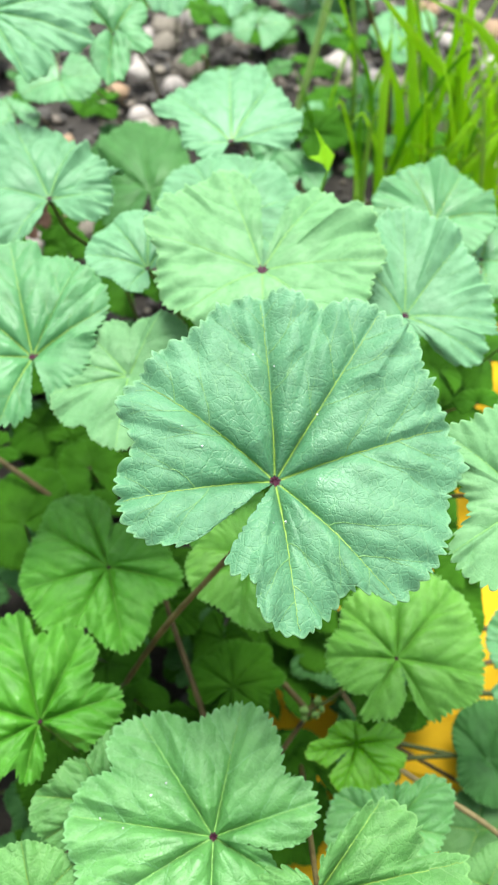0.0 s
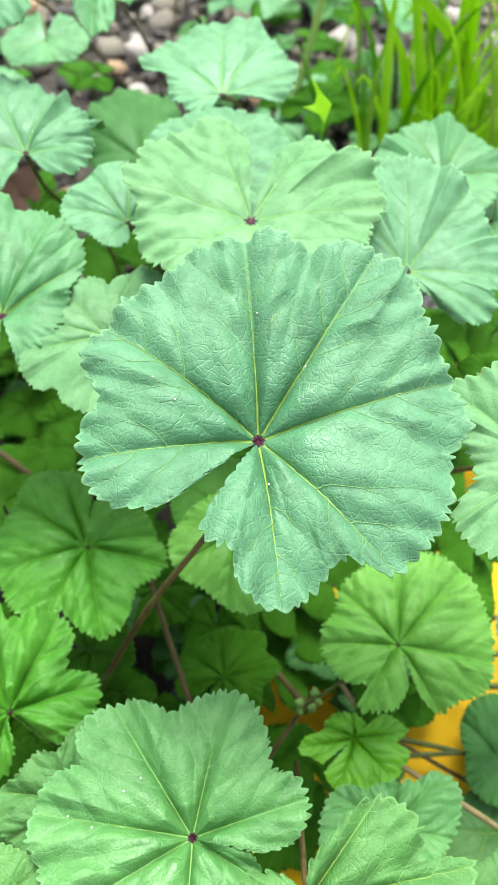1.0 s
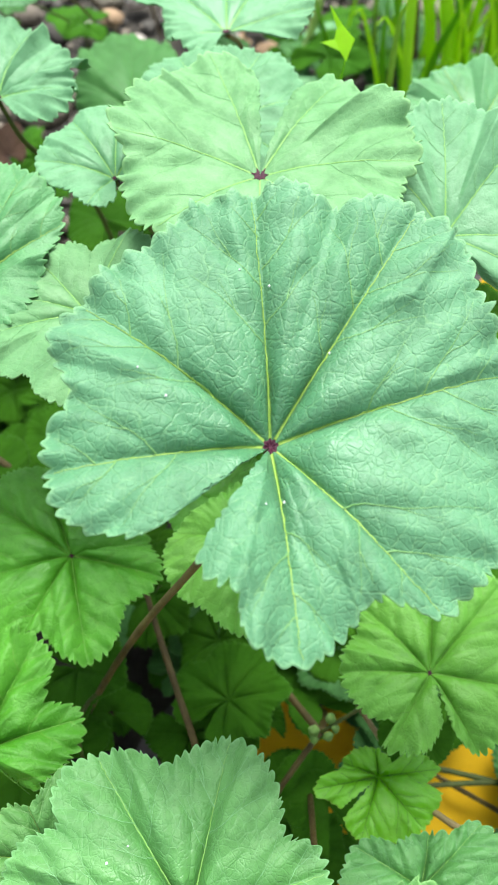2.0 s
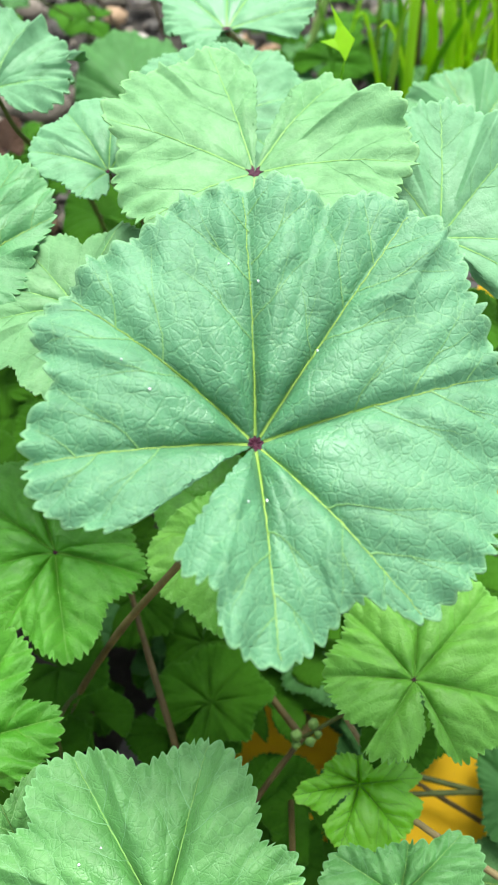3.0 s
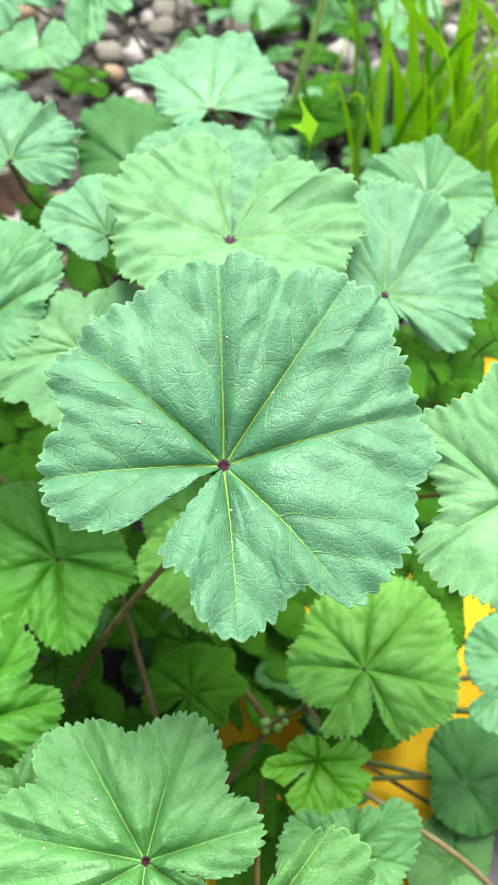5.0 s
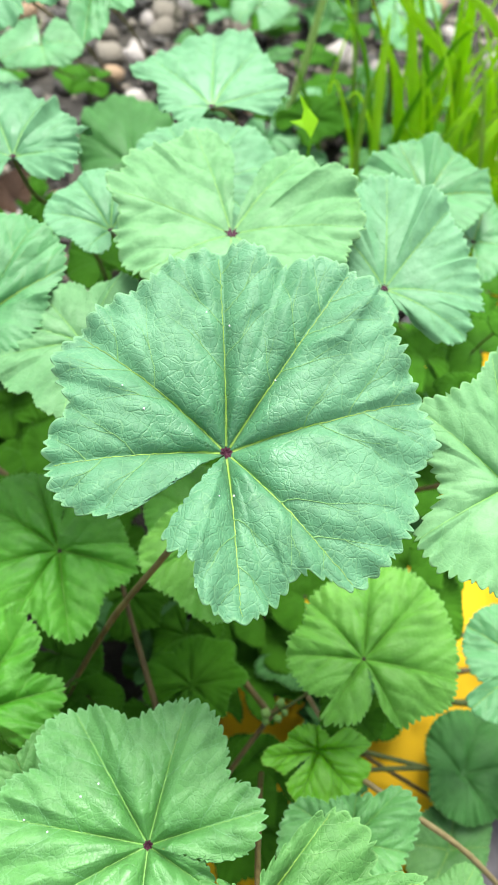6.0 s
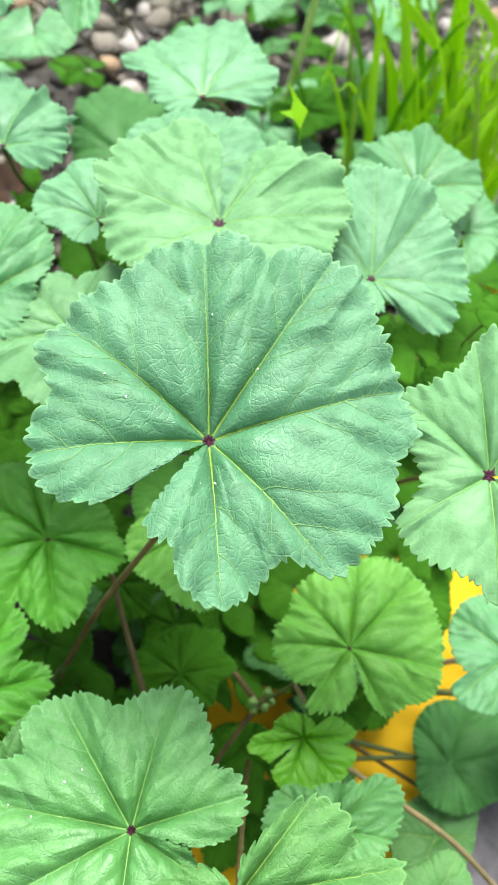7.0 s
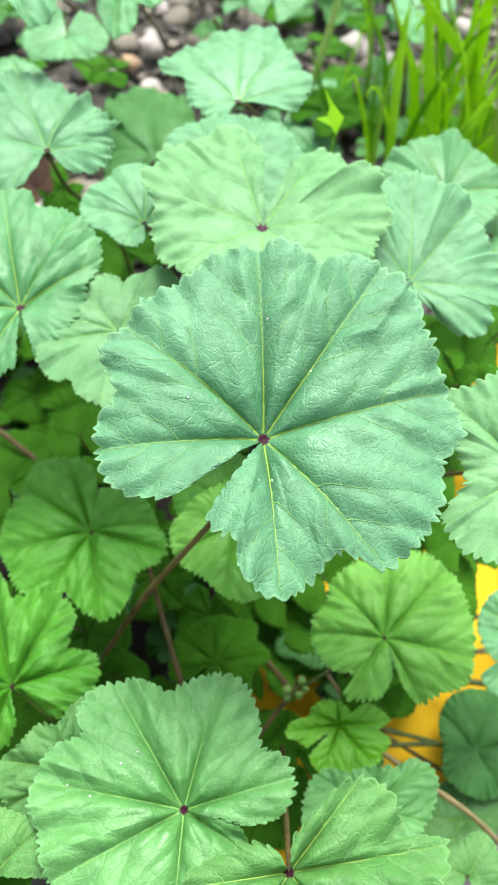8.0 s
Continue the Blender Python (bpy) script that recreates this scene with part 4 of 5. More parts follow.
CREASES = {
    "A": [(70, 15, 0.05, 0.45), (102, 12, 0.04, 0.5), (20, 12, 0.04, 0.5), (158, 14, 0.04, 0.45)],
    "B": [(34, 15, 0.15, 0.38), (128, 9, 0.08, 0.6)],
    "S": [(62, 34, 0.17, 0.15), (215, 16, 0.06, 0.4)],
    "O": [(60, 9, 0.10, 0.02), (20, 20, 0.10, 0.4), (330, 14, 0.08, 0.3)],
    "C": [(66, 14, 0.11, 0.25), (20, 12, 0.07, 0.5), (110, 16, 0.06, 0.3)],
    "M": [(80, 26, 0.14, 0.1), (25, 20, 0.12, 0.2), (140, 20, 0.10, 0.3)],
    "N": [(120, 25, 0.12, 0.2), (30, 20, 0.10, 0.3)],
    "H": [(70, 12, 0.05, 0.4), (115, 14, 0.06, 0.4), (165, 12, 0.05, 0.4)],
    "T": [(120, 24, 0.18, 0.1), (60, 20, 0.12, 0.2)],
    "U2": [(100, 20, 0.10, 0.3), (60, 16, 0.10, 0.3)],
    "J": [(60, 20, 0.05, 0.4), (150, 16, 0.05, 0.4)],
    "D": [(70, 14, 0.05, 0.4), (20, 14, 0.05, 0.4)],
    "E": [(150, 16, 0.06, 0.2)],
    "L": [(150, 14, 0.05, 0.3), (215, 12, 0.05, 0.3)],
}
for number, (name, spec) in enumerate(LEAVES.items()):
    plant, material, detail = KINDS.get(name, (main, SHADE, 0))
    x, y, z = spec["at"]
    lean = 0.006 * math.sin(5.1 * number)
    away = 1.25 if y > 0.2 else (0.12 if z < 0.1 else 0.55)
    stalk = STALKS.get(name) or [(x + 0.3 * lean, y + 0.3 * away * z, 0.75 * z), (x + lean, y + 0.66 * away * z, 0.4 * z), (x + 2 * lean, y + away * z, -0.003)]
    title = {"A": "broadest blue-green leaf, held highest", "H": "low broad green leaf with yellow veins", "dry": "withered red-brown leaf", "K": "young lime-green pleated leaf", "B": "pale yellow-green leaf, cleft at its stalk"}.get(name, "")
    leaf(plant, 100 + number, spec, material, stalk, STALK_GREEN if number % 3 == 1 or name == "O" else STALK, detail, title, pleat=FOLDS.get(name, (0.6, 1))[0], quilt=FOLDS.get(name, (0.6, 1))[1], hub=name not in ("S", "Y", "Z"), folds=CREASES.get(name, ()), wave={"O": 1.8, "a": 1.6, "B": 1.6, "E": 0.3, "S": 0.5, "D": 0.5, "P": 0.6}.get(name, 1.0), tooth={"A": 0.95, "H": 1.0, "U": 1.5, "I": 1.1, "B": 0.95, "C": 0.95, "L": 1.0, "F": 1.0, "G": 1.15, "V": 1.3, "D": 0.95, "T": 1.0}.get(name, 0.75), pitch={"U": 1.6, "V": 1.4, "L": 1.15, "B": 1.1}.get(name, 1.0))


def dew():
    """Tiny drops that lie on the two broad leaves."""
    m, t, b = shader("water", 0.05)
    b.inputs["Base Color"].default_value = (0.9, 0.95, 0.92, 1)
    b.inputs["Transmission Weight"].default_value = 0.6
    b.inputs["IOR"].default_value = 1.33
    bm = bmesh.new()
    bmesh.ops.create_icosphere(bm, subdivisions=2, radius=1.0)
    for v in bm.verts:
        v.co.z = max(-0.35, v.co.z) * 0.75
    me = bpy.data.meshes.new("dew_drop")
    bm.to_mesh(me)
    bm.free()
    me.materials.append(m)
    me.polygons.foreach_set("use_smooth", [True] * len(me.polygons))
    for name, r, a, size in (("A", 24, 93, 0.30), ("A", 27, 103, 0.26), ("A", 16.5, 418 - 360, 0.30), ("A", 10.5, 278, 0.34), ("A", 17.5, 165, 0.32), ("A", 23, 158, 0.24), ("A", 11.5, 262, 0.22), ("H", 17, 150, 0.38), ("H", 21, 176, 0.34), ("H", 27, 172, 0.30), ("H", 16, 135, 0.28)):
        shape, m4 = SHAPES[name]
        while a < shape.first:
            a += 360
        p = Vector(shape.spot(np.array(float(r)), np.array(float(a)), 0.12))
        ob = new("dew_drop", me)
        ob.matrix_world = m4 @ Matrix.Translation(p) @ Matrix.Diagonal((size * 0.00078,) * 3 + (1,))
        tagged(ob, "tiny clear dew drop on a leaf", "water drop", "dew drops")


dew()


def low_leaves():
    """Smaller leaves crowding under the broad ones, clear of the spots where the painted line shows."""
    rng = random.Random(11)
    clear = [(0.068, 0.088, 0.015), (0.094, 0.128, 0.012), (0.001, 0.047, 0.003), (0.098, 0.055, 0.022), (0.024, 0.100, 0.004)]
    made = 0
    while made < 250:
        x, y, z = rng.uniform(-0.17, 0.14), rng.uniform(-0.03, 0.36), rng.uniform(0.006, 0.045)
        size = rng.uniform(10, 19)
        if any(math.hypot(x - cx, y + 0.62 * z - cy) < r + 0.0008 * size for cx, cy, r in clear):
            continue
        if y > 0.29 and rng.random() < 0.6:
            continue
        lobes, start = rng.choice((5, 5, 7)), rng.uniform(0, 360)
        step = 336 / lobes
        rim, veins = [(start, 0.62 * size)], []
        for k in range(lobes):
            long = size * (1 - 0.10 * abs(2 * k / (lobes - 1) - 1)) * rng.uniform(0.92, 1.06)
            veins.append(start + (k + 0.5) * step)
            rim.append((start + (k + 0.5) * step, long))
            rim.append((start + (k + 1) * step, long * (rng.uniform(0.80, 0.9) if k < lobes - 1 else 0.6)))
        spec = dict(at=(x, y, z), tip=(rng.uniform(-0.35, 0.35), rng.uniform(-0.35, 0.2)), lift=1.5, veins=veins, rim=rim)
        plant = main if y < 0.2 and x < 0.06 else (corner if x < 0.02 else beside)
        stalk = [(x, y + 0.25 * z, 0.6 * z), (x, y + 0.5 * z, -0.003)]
        # mostly the green that has understory shade put into its colour
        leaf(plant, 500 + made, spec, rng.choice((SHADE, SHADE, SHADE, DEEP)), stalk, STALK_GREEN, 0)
        made += 1


low_leaves()


def weeds():
    """Small mallow leaves low among the gravel behind."""
    rng = random.Random(31)
    for i in range(84):
        x, y, z = rng.uniform(-0.19, 0.07), rng.uniform(0.36, 0.66), rng.uniform(0.006, 0.05)
        if i > 45:
            x, y = rng.uniform(-0.03, 0.12), rng.uniform(0.38, 0.62)
        if abs(x + 0.085) < 0.045 and abs(y - 0.50) < 0.07:
            continue
        size, start = rng.uniform(9, 20), rng.uniform(0, 360)
        rim, veins = [(start, 0.6 * size)], []
        for k in range(5):
            veins.append(start + (k + 0.5) * 66)
            rim += [(start + (k + 0.5) * 66, size * rng.uniform(0.9, 1.08)), (start + (k + 1) * 66, size * rng.uniform(0.68, 0.86))]
        spec = dict(at=(x, y, z), tip=(rng.uniform(-0.4, 0.4), rng.uniform(-0.4, 0.2)), lift=1.5, veins=veins, rim=rim)
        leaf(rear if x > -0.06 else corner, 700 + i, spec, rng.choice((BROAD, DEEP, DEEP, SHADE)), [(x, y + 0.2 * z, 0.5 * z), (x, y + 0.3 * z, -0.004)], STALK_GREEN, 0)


weeds()


def unseen_leaves():
    """Unseen broad leaves, added past the ones in sight to block side light."""
    rng = random.Random(21)
    for i in range(26):
        if i < 13:
            x, y = -0.135 - 0.06 * rng.random() - 0.0002 * i, 0.02 + 0.022 * i
        else:
            x, y = -0.15 + 0.024 * (i - 13), -0.035 - 0.05 * rng.random()
        size, lobes, start = rng.uniform(26, 36), 7, rng.uniform(0, 360)
        step = 340 / lobes
        rim, veins = [(start, 0.7 * size)], []
        for k in range(lobes):
            veins.append(start + (k + 0.5) * step)
            rim += [(start + (k + 0.5) * step, size * rng.uniform(0.92, 1.05)), (start + (k + 1) * step, size * rng.uniform(0.8, 0.9))]
        z = rng.uniform(0.07, 0.12)
        spec = dict(at=(x, y, z), tip=(rng.uniform(-0.2, 0.2), rng.uniform(-0.25, 0.1)), lift=3.0, veins=veins, rim=rim)
        leaf(corner if y > 0.2 else main, 900 + i, spec, rng.choice((BROAD, LIGHT, FRESH)), [(x, y + 0.02, 0.5 * z), (x, y + 0.03, -0.003)], STALK, 0)


unseen_leaves()


def stem(plant, points, thick, material, label=""):
    v, f = tube(points, thick, 8, 8 * len(points), 0.15)
    return part("stem", mesh("stem", v, f, [material]), plant, label)


stem(main, [(-0.029, 0.121, 0.056), (-0.0258, 0.1120, 0.052), (-0.0196, 0.096, 0.047), (-0.0140, 0.0819, 0.040), (-0.0103, 0.0696, 0.024), (-0.008, 0.060, -0.002)], (0.0009, 0.0011), STALK, "brown woody stem")
stem(main, [(-0.0064, 0.1183, 0.030), (0.006, 0.104, 0.036), (0.0197, 0.0842, 0.046)], (0.0012, 0.0010), STALK, "brown woody stem")
stem(main, [(0.0197, 0.0842, 0.046), (0.0118, 0.0751, 0.040), (0.004, 0.066, 0.030)], (0.0008, 0.0007), STALK, "brown woody stem")
stem(main, [(0.0197, 0.0842, 0.046), (0.028, 0.088, 0.051), (0.036, 0.0915, 0.058)], (0.0006, 0.0005), STALK_GREEN)
stem(main, [(0.0235, 0.101, 0.005), (0.022, 0.092, 0.028), (0.0197, 0.0842, 0.046)], (0.0012, 0.0010), STALK)
stem(main, [(0.030, 0.090, 0.050), (0.0422, 0.0659, 0.060), (0.0458, 0.0604, 0.066), (0.0561, 0.0548, 0.063), (0.074, 0.0471, 0.050), (0.095, 0.038, 0.020)], (0.0007, 0.0009), STALK_TAN, "tan brown stem")
stem(main, [(0.046, 0.083, 0.021), (0.0512, 0.0818, 0.020), (0.0723, 0.077, 0.020), (0.085, 0.074, 0.012)], (0.0008, 0.0009), STALK_GREEN)
stem(main, [(0.046, 0.074, 0.021), (0.0507, 0.076, 0.020), (0.0728, 0.0774, 0.020), (0.085, 0.079, 0.010)], (0.0008, 0.0009), STALK_GREEN)
stem(main, [(0.044, 0.085, 0.022), (0.056, 0.080, 0.014), (0.074, 0.071, 0.010)], (0.0006, 0.0008), STALK)
stem(main, [(-0.102, 0.175, 0.074), (-0.0897, 0.1673, 0.070), (-0.0686, 0.1551, 0.060), (-0.050, 0.144, 0.040)], (0.0010, 0.0011), STALK)
stem(beside, [(0.080, 0.120, 0.024), (0.092, 0.122, 0.026), (0.108, 0.124, 0.020)], (0.0010, 0.0010), STALK)
stem(beside, [(0.074, 0.100, 0.018), (0.090, 0.098, 0.022), (0.110, 0.094, 0.018)], (0.0012, 0.0012), STALK_GREEN)
stem(beside, [(0.078, 0.108, 0.022), (0.092, 0.1095, 0.024), (0.108, 0.108, 0.020)], (0.0010, 0.0010), STALK)
stem(rear, [(-0.0195, 0.335, 0.125), (-0.0212, 0.3904, 0.090), (-0.024, 0.43, 0.05), (-0.026, 0.46, -0.003)], (0.0009, 0.0012), STALK)
stem(rear, [(0.0165, 0.429, -0.004), (0.0306, 0.4299, 0.050), (0.0405, 0.4303, 0.100), (0.0485, 0.430, 0.150)], (0.0022, 0.0017), STEM_PALE, "thick pale green stem")
stem(rear, [(0.086, 0.450, 0.0), (0.0793, 0.4354, 0.050), (0.066, 0.410, 0.090), (0.0549, 0.3912, 0.120), (0.049, 0.38, 0.15)], (0.0012, 0.0009), STALK)


stem(main, [(-0.0405, 0.0940, 0.048), (-0.0440, 0.0905, 0.046), (-0.0462, 0.0850, 0.042), (-0.0455, 0.0780, 0.030)], (0.0006, 0.0005), STALK_GREEN)


def bud_mesh(seed, size):
    """A closed flower bud: five pointed sepals pressed round a small egg, on a short thick neck."""
    rng = random.Random(seed)
    verts, faces, rows, sides = [], [], 9, 15
    for i in range(rows):
        q = i / (rows - 1)
        for k in range(sides):
            a = 2 * math.pi * k / sides
            ridge = 1 + 0.16 * math.cos(5 * a) * min(1, 1.6 * q)
            r = size * (0.24 + 0.40 * math.sin(math.pi * min(1, q * 1.02)) ** 0.8) * ridge * (1 - 0.72 * max(0, q - 0.7) / 0.3)
            verts.append((r * math.cos(a), r * math.sin(a), size * (1.7 * q + 0.22 * max(0, q - 0.75) * math.cos(5 * a)) * rng.uniform(0.98, 1.02)))
    for i in range(rows - 1):
        for k in range(sides):
            j = (k + 1) % sides
            faces.append((i * sides + k, i * sides + j, (i + 1) * sides + j, (i + 1) * sides + k))
    faces += [tuple(range(sides))[::-1], tuple((rows - 1) * sides + k for k in range(sides))]
    return mesh("flower_bud", verts, faces, [BUD])


for number, (x, y, z, rx, ry, size) in enumerate(((0.0185, 0.0850, 0.0470, 30, -20, 0.0024), (0.0222, 0.0862, 0.0475, -20, 30, 0.0021), (0.0205, 0.0825, 0.0478, 45, 15, 0.0019), (0.0172, 0.0828, 0.0465, 10, -50, 0.0017), (0.0238, 0.0838, 0.0470, 50, 40, 0.0016))):
    part("flower_bud", bud_mesh(number, size), main, "small closed pale green flower bud" if number == 0 else "").matrix_basis = pose(x, y, z, rx, ry, 40 * number)


# ---------------------------------------------------------------- grass
def ribbon(clump, points, wide, material, facing=(0.0, -0.85, 0.5), rooted=True, point=0.5):
    """A grass blade along given points, flat side towards facing, with a folded midrib, pointed at its end."""
    line = curve_points([(points[0][0] + 0.002, points[0][1] + 0.004, -0.004), *points] if rooted else points, 22)
    ahead = np.gradient(line, axis=0)
    side = np.cross(ahead, facing)
    side /= np.linalg.norm(side, axis=1)[:, None]
    up = np.cross(side, ahead)
    up /= np.linalg.norm(up, axis=1)[:, None]
    verts, faces = [], []
    n = len(line) - 1
    for i, p in enumerate(line):
        q = i / n
        w = wide * (0.6 + 0.4 * min(1, 3 * q)) * (1 - (max(0, q - point) / (1 - point)) ** 1.6) + 0.0001
        for off, lift in ((-0.5, 0.13), (-0.25, 0.08), (0, 0), (0.25, 0.08), (0.5, 0.13)):
            verts.append(p + side[i] * off * w - up[i] * lift * w)
    for i in range(n):
        for k in range(4):
            a = 5 * i + k
            faces.append((a, a + 1, a + 6, a + 5))
    top = len(verts)
    verts += [v + up[min(i // 5, n)] * 0.0002 for i, v in enumerate(list(verts))]
    faces += [tuple(top + v for v in reversed(f)) for f in faces]
    part("grass_blade", mesh("grass_blade", verts, faces, [material]), clump)


def grass():
    rng = random.Random(7)
    clump = tagged(new("grass_clump"), "tall bright green grass growing among gravel", "grass", "grass clumps")
    clump.location = (0.10, 0.38, 0.0)
    ribbon(clump, [(0.0639, 0.3400, 0.0498), (0.0625, 0.3500, 0.0887), (0.0631, 0.3600, 0.1106), (0.0632, 0.3600, 0.1211)], 0.0040, GRASS)
    ribbon(clump, [(0.0867, 0.3600, 0.0393), (0.0792, 0.3700, 0.0876), (0.0735, 0.3800, 0.1206), (0.0694, 0.3800, 0.1404)], 0.0050, GRASS)
    ribbon(clump, [(0.1050, 0.3800, 0.0500), (0.1002, 0.3700, 0.0861), (0.0846, 0.3600, 0.1079), (0.0674, 0.3500, 0.1291), (0.0480, 0.3400, 0.1540)], 0.0056, GRASS)
    ribbon(clump, [(0.1034, 0.3700, 0.0660), (0.1010, 0.3700, 0.0876), (0.0972, 0.3600, 0.1211), (0.0900, 0.3480, 0.1580)], 0.0065, GRASS)
    ribbon(clump, [(0.1230, 0.3620, 0.0700), (0.1181, 0.3600, 0.1024), (0.1050, 0.3550, 0.1213), (0.0931, 0.3500, 0.1327), (0.0714, 0.3400, 0.1473)], 0.0044, GRASS)
    ribbon(clump, [(0.0815, 0.3800, 0.0180), (0.0776, 0.3800, 0.0689), (0.0680, 0.3800, 0.0932), (0.0571, 0.3800, 0.1154)], 0.0035, GRASS)
    ribbon(clump, [(0.0663, 0.3600, 0.0375), (0.0594, 0.3600, 0.0821), (0.0509, 0.3600, 0.1106), (0.0279, 0.3500, 0.1422)], 0.0024, GRASS_DEEP)
    ribbon(clump, [(0.0924, 0.3400, 0.0583), (0.0962, 0.3400, 0.0744), (0.1079, 0.3500, 0.0887), (0.1187, 0.3600, 0.1052)], 0.0053, GRASS)
    ribbon(clump, [(0.1011, 0.3300, 0.0627), (0.1070, 0.3300, 0.0786), (0.1187, 0.3400, 0.0910)], 0.0041, GRASS)
    ribbon(clump, [(0.1111, 0.3400, 0.0616), (0.1187, 0.3500, 0.0766), (0.1244, 0.3600, 0.0881)], 0.0041, GRASS)
    ribbon(clump, [(0.1174, 0.3700, 0.0708), (0.1112, 0.3700, 0.0906), (0.1044, 0.3700, 0.1102)], 0.0017, GRASS_DRY)
    ribbon(clump, [(0.0785, 0.3700, 0.0315), (0.0768, 0.3700, 0.0561), (0.0705, 0.3700, 0.0876), (0.0614, 0.3700, 0.1075)], 0.0030, GRASS)
    ribbon(clump, [(0.1046, 0.4000, 0.0082), (0.0992, 0.4000, 0.0419), (0.0902, 0.4000, 0.0813), (0.0980, 0.4000, 0.1074)], 0.0041, GRASS_DEEP)
    ribbon(clump, [(0.0622, 0.3800, 0.0218), (0.0573, 0.3800, 0.0558), (0.0572, 0.3800, 0.0874)], 0.0027, GRASS_DEEP)
    ribbon(clump, [(0.1356, 0.3800, 0.0180), (0.1262, 0.3800, 0.0524), (0.1204, 0.3800, 0.0932)], 0.0044, GRASS)
    ribbon(clump, [(0.0446, 0.4200, 0.0020), (0.0408, 0.4200, 0.0205), (0.0327, 0.4200, 0.0460), (0.0238, 0.4200, 0.0694)], 0.0027, GRASS_DEEP)
    for i in range(140):
        x, y = rng.uniform(0.045, 0.19), rng.uniform(0.31, 0.47)
        if x < 0.07 and rng.random() < 0.5:
            x += 0.06
        tall, slant = rng.uniform(0.03, 0.13), rng.uniform(-0.18, 0.18)
        line = [(x, y, 0.1 * tall), (x + 0.3 * slant * tall, y - 0.005, 0.5 * tall), (x + slant * tall, y - rng.uniform(0, 0.02), 0.85 * tall), (x + 1.5 * slant * tall, y - rng.uniform(0, 0.04), tall)]
        ribbon(clump, line, rng.uniform(0.0012, 0.0032), rng.choice((GRASS, GRASS, GRASS, GRASS, GRASS_DEEP, GRASS_DRY)), (rng.uniform(-0.7, 0.7), -0.85, 0.5))
    # the bright bent tip that stands over the leaves
    ribbon(clump, [(0.0300, 0.310, 0.030), (0.0270, 0.260, 0.110), (0.0256, 0.2275, 0.1510)], 0.0013, GRASS_DEEP)
    tip = [(0.0189, 0.2290, 0.1529), (0.0223, 0.2284, 0.1541), (0.0229, 0.2290, 0.1568), (0.0211, 0.2302, 0.1625), (0.0243, 0.2284, 0.1580), (0.0275, 0.2292, 0.1535), (0.0253, 0.2272, 0.1486), (0.0236, 0.2268, 0.1518)]
    n = len(tip)
    tip = [(x, y + 0.55 * (z - 0.155), z - 0.37 * (z - 0.155)) for x, y, z in tip]
    back = [(x, y + 0.0003, z - 0.0003) for x, y, z in tip]
    faces = [(0, 1, 7), (1, 2, 4, 7), (2, 3, 4), (4, 5, 7), (5, 6, 7)]
    faces = faces + [tuple(n + v for v in reversed(f)) for f in faces] + [(k, (k + 1) % n, n + (k + 1) % n, n + k) for k in range(n)]
    part("grass_tip", mesh("grass_tip", tip + back, faces, [GRASS], smooth=False), clump, "bright folded arrow-shaped tip")
    return clump


grass()


# ---------------------------------------------------------------- gravel
def stone_mesh(seed, material):
    bm = bmesh.new()
    bmesh.ops.create_icosphere(bm, subdivisions=2, radius=1.0)
    rng = random.Random(seed)
    sx, sy, sz = rng.uniform(0.8, 1.25), rng.uniform(0.7, 1.05), rng.uniform(0.5, 0.75)
    for v in bm.verts:
        k = 1 + 0.42 * noise.noise(v.co * 1.1 + Vector((seed * 3.1, 0, 0))) + 0.20 * noise.noise(v.co * 3 + Vector((0, seed, 0)))
        v.co = Vector((v.co.x * sx, v.co.y * sy, v.co.z * sz)) * k
    me = bpy.data.meshes.new("stone")
    bm.to_mesh(me)
    bm.free()
    me.materials.append(material)
    me.polygons.foreach_set("use_smooth", [True] * len(me.polygons))
    return me


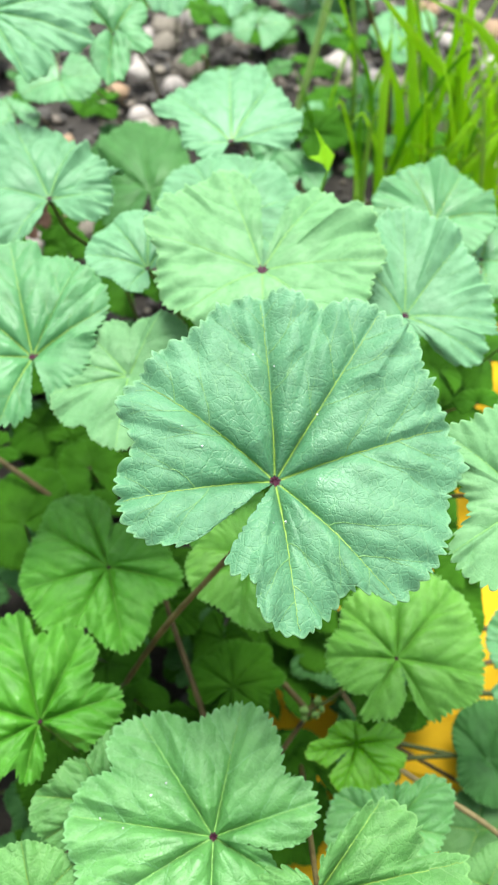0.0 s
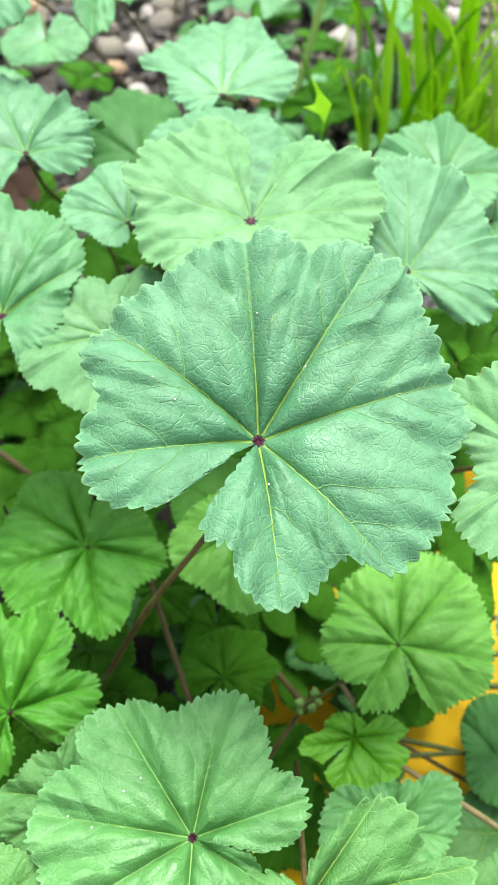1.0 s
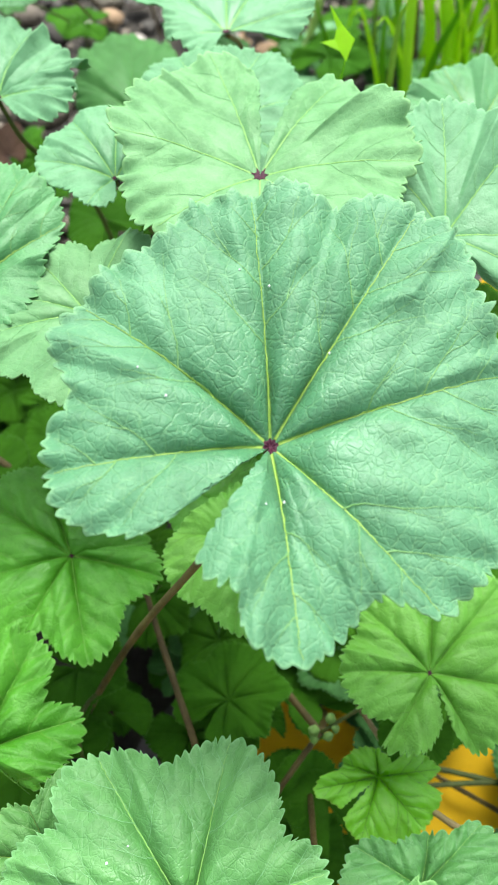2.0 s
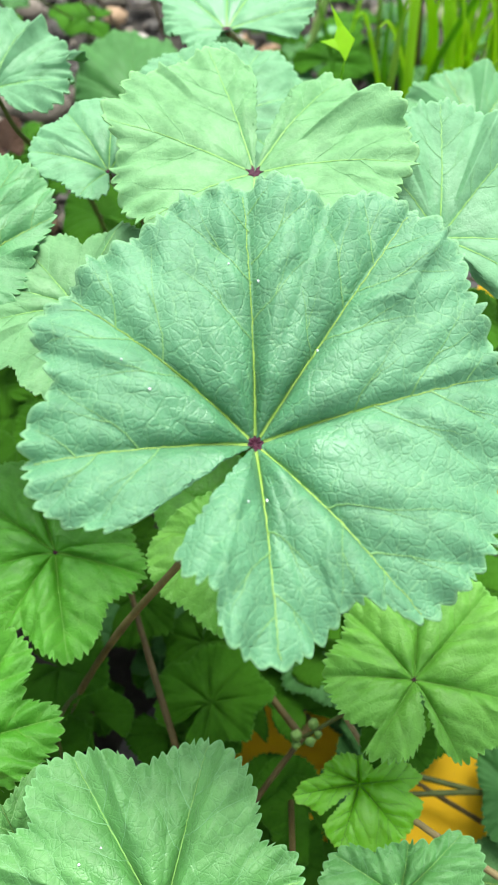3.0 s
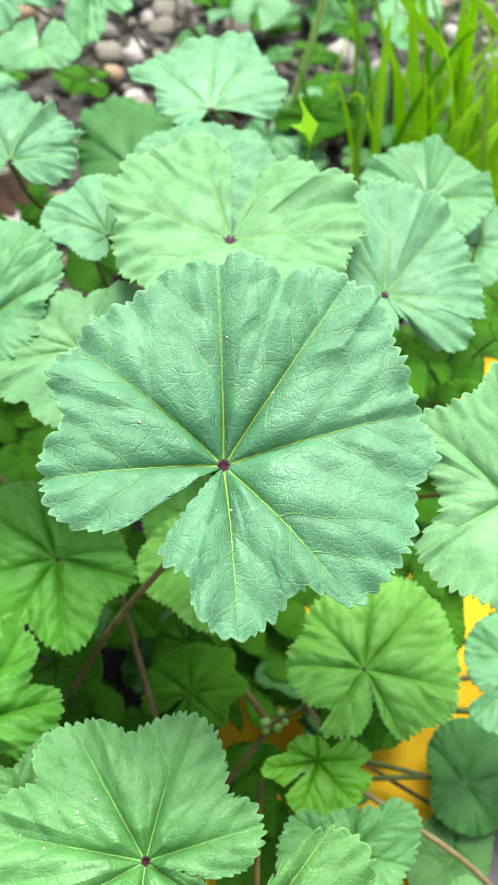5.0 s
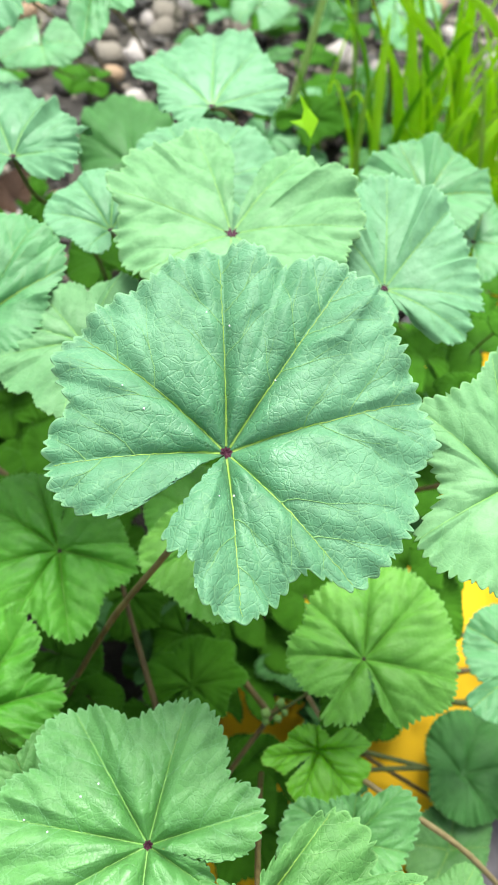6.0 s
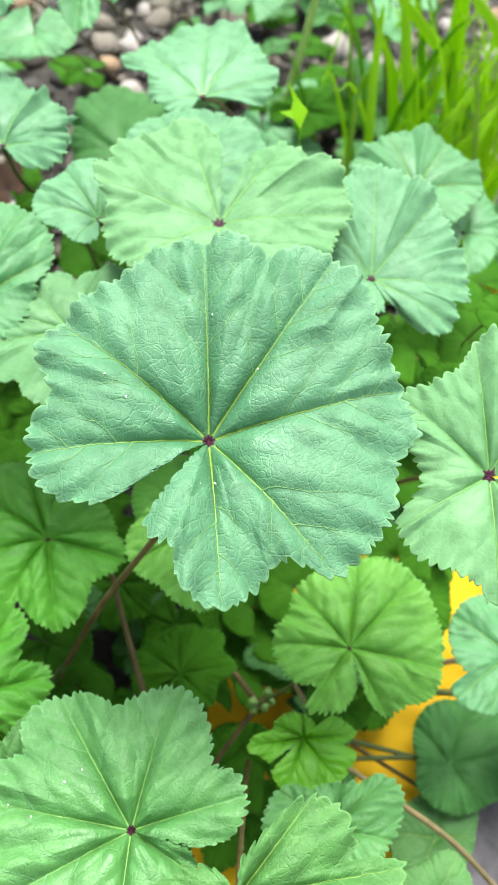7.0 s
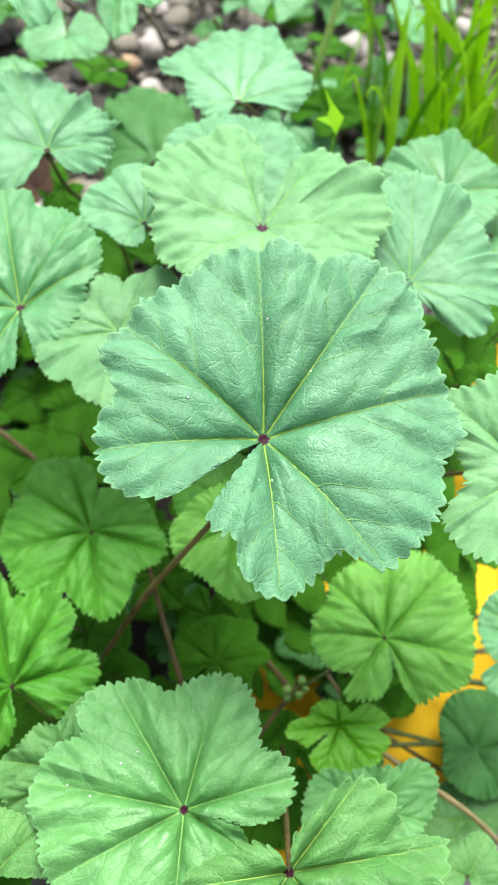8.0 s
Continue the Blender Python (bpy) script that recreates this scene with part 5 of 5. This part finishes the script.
def gravel():
    rng = random.Random(3)
    kinds = [(stone_mesh(k, STONES[k % 5]), ("rough grey", "pale whitish", "tan", "pinkish", "dark grey")[k % 5]) for k in range(10)]
    for i in range(290):
        me, colour = rng.choice(kinds + kinds[4:5] * 3 + kinds[9:10] * 2 + kinds[0:1] * 2)
        x, y = rng.uniform(-0.20, 0.20), rng.uniform(0.28, 0.68)
        size = rng.uniform(0.005, 0.0125)
        ob = new("stone", me)
        ob.matrix_world = pose(x, y, size * 0.25 - 0.003, rng.uniform(-20, 20), rng.uniform(-20, 20), rng.uniform(0, 360)) @ Matrix.Diagonal((size, size, size, 1))
        tagged(ob, colour + " gravel stone lying on the soil", "stone", "gravel stones")
    for x, y, size, k in ((-0.0854, 0.500, 0.0068, 2), (-0.0983, 0.487, 0.0072, 1), (-0.0730, 0.520, 0.0085, 1), (0.0608, 0.527, 0.0120, 1)):
        me, colour = kinds[k]
        ob = new("stone", me)
        ob.matrix_world = pose(x, y, 0.006, 8, 5, 40 * k) @ Matrix.Diagonal((size, size, size, 1))
        tagged(ob, colour + " gravel stone lying on the soil", "stone", "gravel stones")


def grit():
    """The small gravel between the stones, too fine to count."""
    rng = random.Random(5)
    bm = bmesh.new()
    bmesh.ops.create_icosphere(bm, subdivisions=1, radius=1.0)
    unit = [v.co.copy() for v in bm.verts]
    tris = [tuple(v.index for v in f.verts) for f in bm.faces]
    bm.free()
    verts, faces, slots = [], [], []
    for i in range(2600):
        x, y, r = rng.uniform(-0.24, 0.24), rng.uniform(0.20, 0.74), rng.uniform(0.0015, 0.0042)
        turn = Euler((rng.uniform(0, 6), rng.uniform(0, 6), rng.uniform(0, 6))).to_matrix()
        start, slot = len(verts), rng.choice((0, 3, 4, 4, 4, 4))
        for c in unit:
            p = turn @ (c * (r * (1 + 0.5 * noise.noise(c * 1.3 + Vector((i, 0, 0))))))
            verts.append((x + p.x, y + p.y, 0.7 * p.z + 0.2 * r - 0.002))
        faces += [tuple(start + v for v in f) for f in tris]
        slots += [slot] * len(tris)
    tagged(new("gravel", mesh("gravel", verts, faces, STONES, slots, smooth=False)), "fine mixed grey and tan gravel on soil", "gravel", kind="stuff")


gravel()
grit()
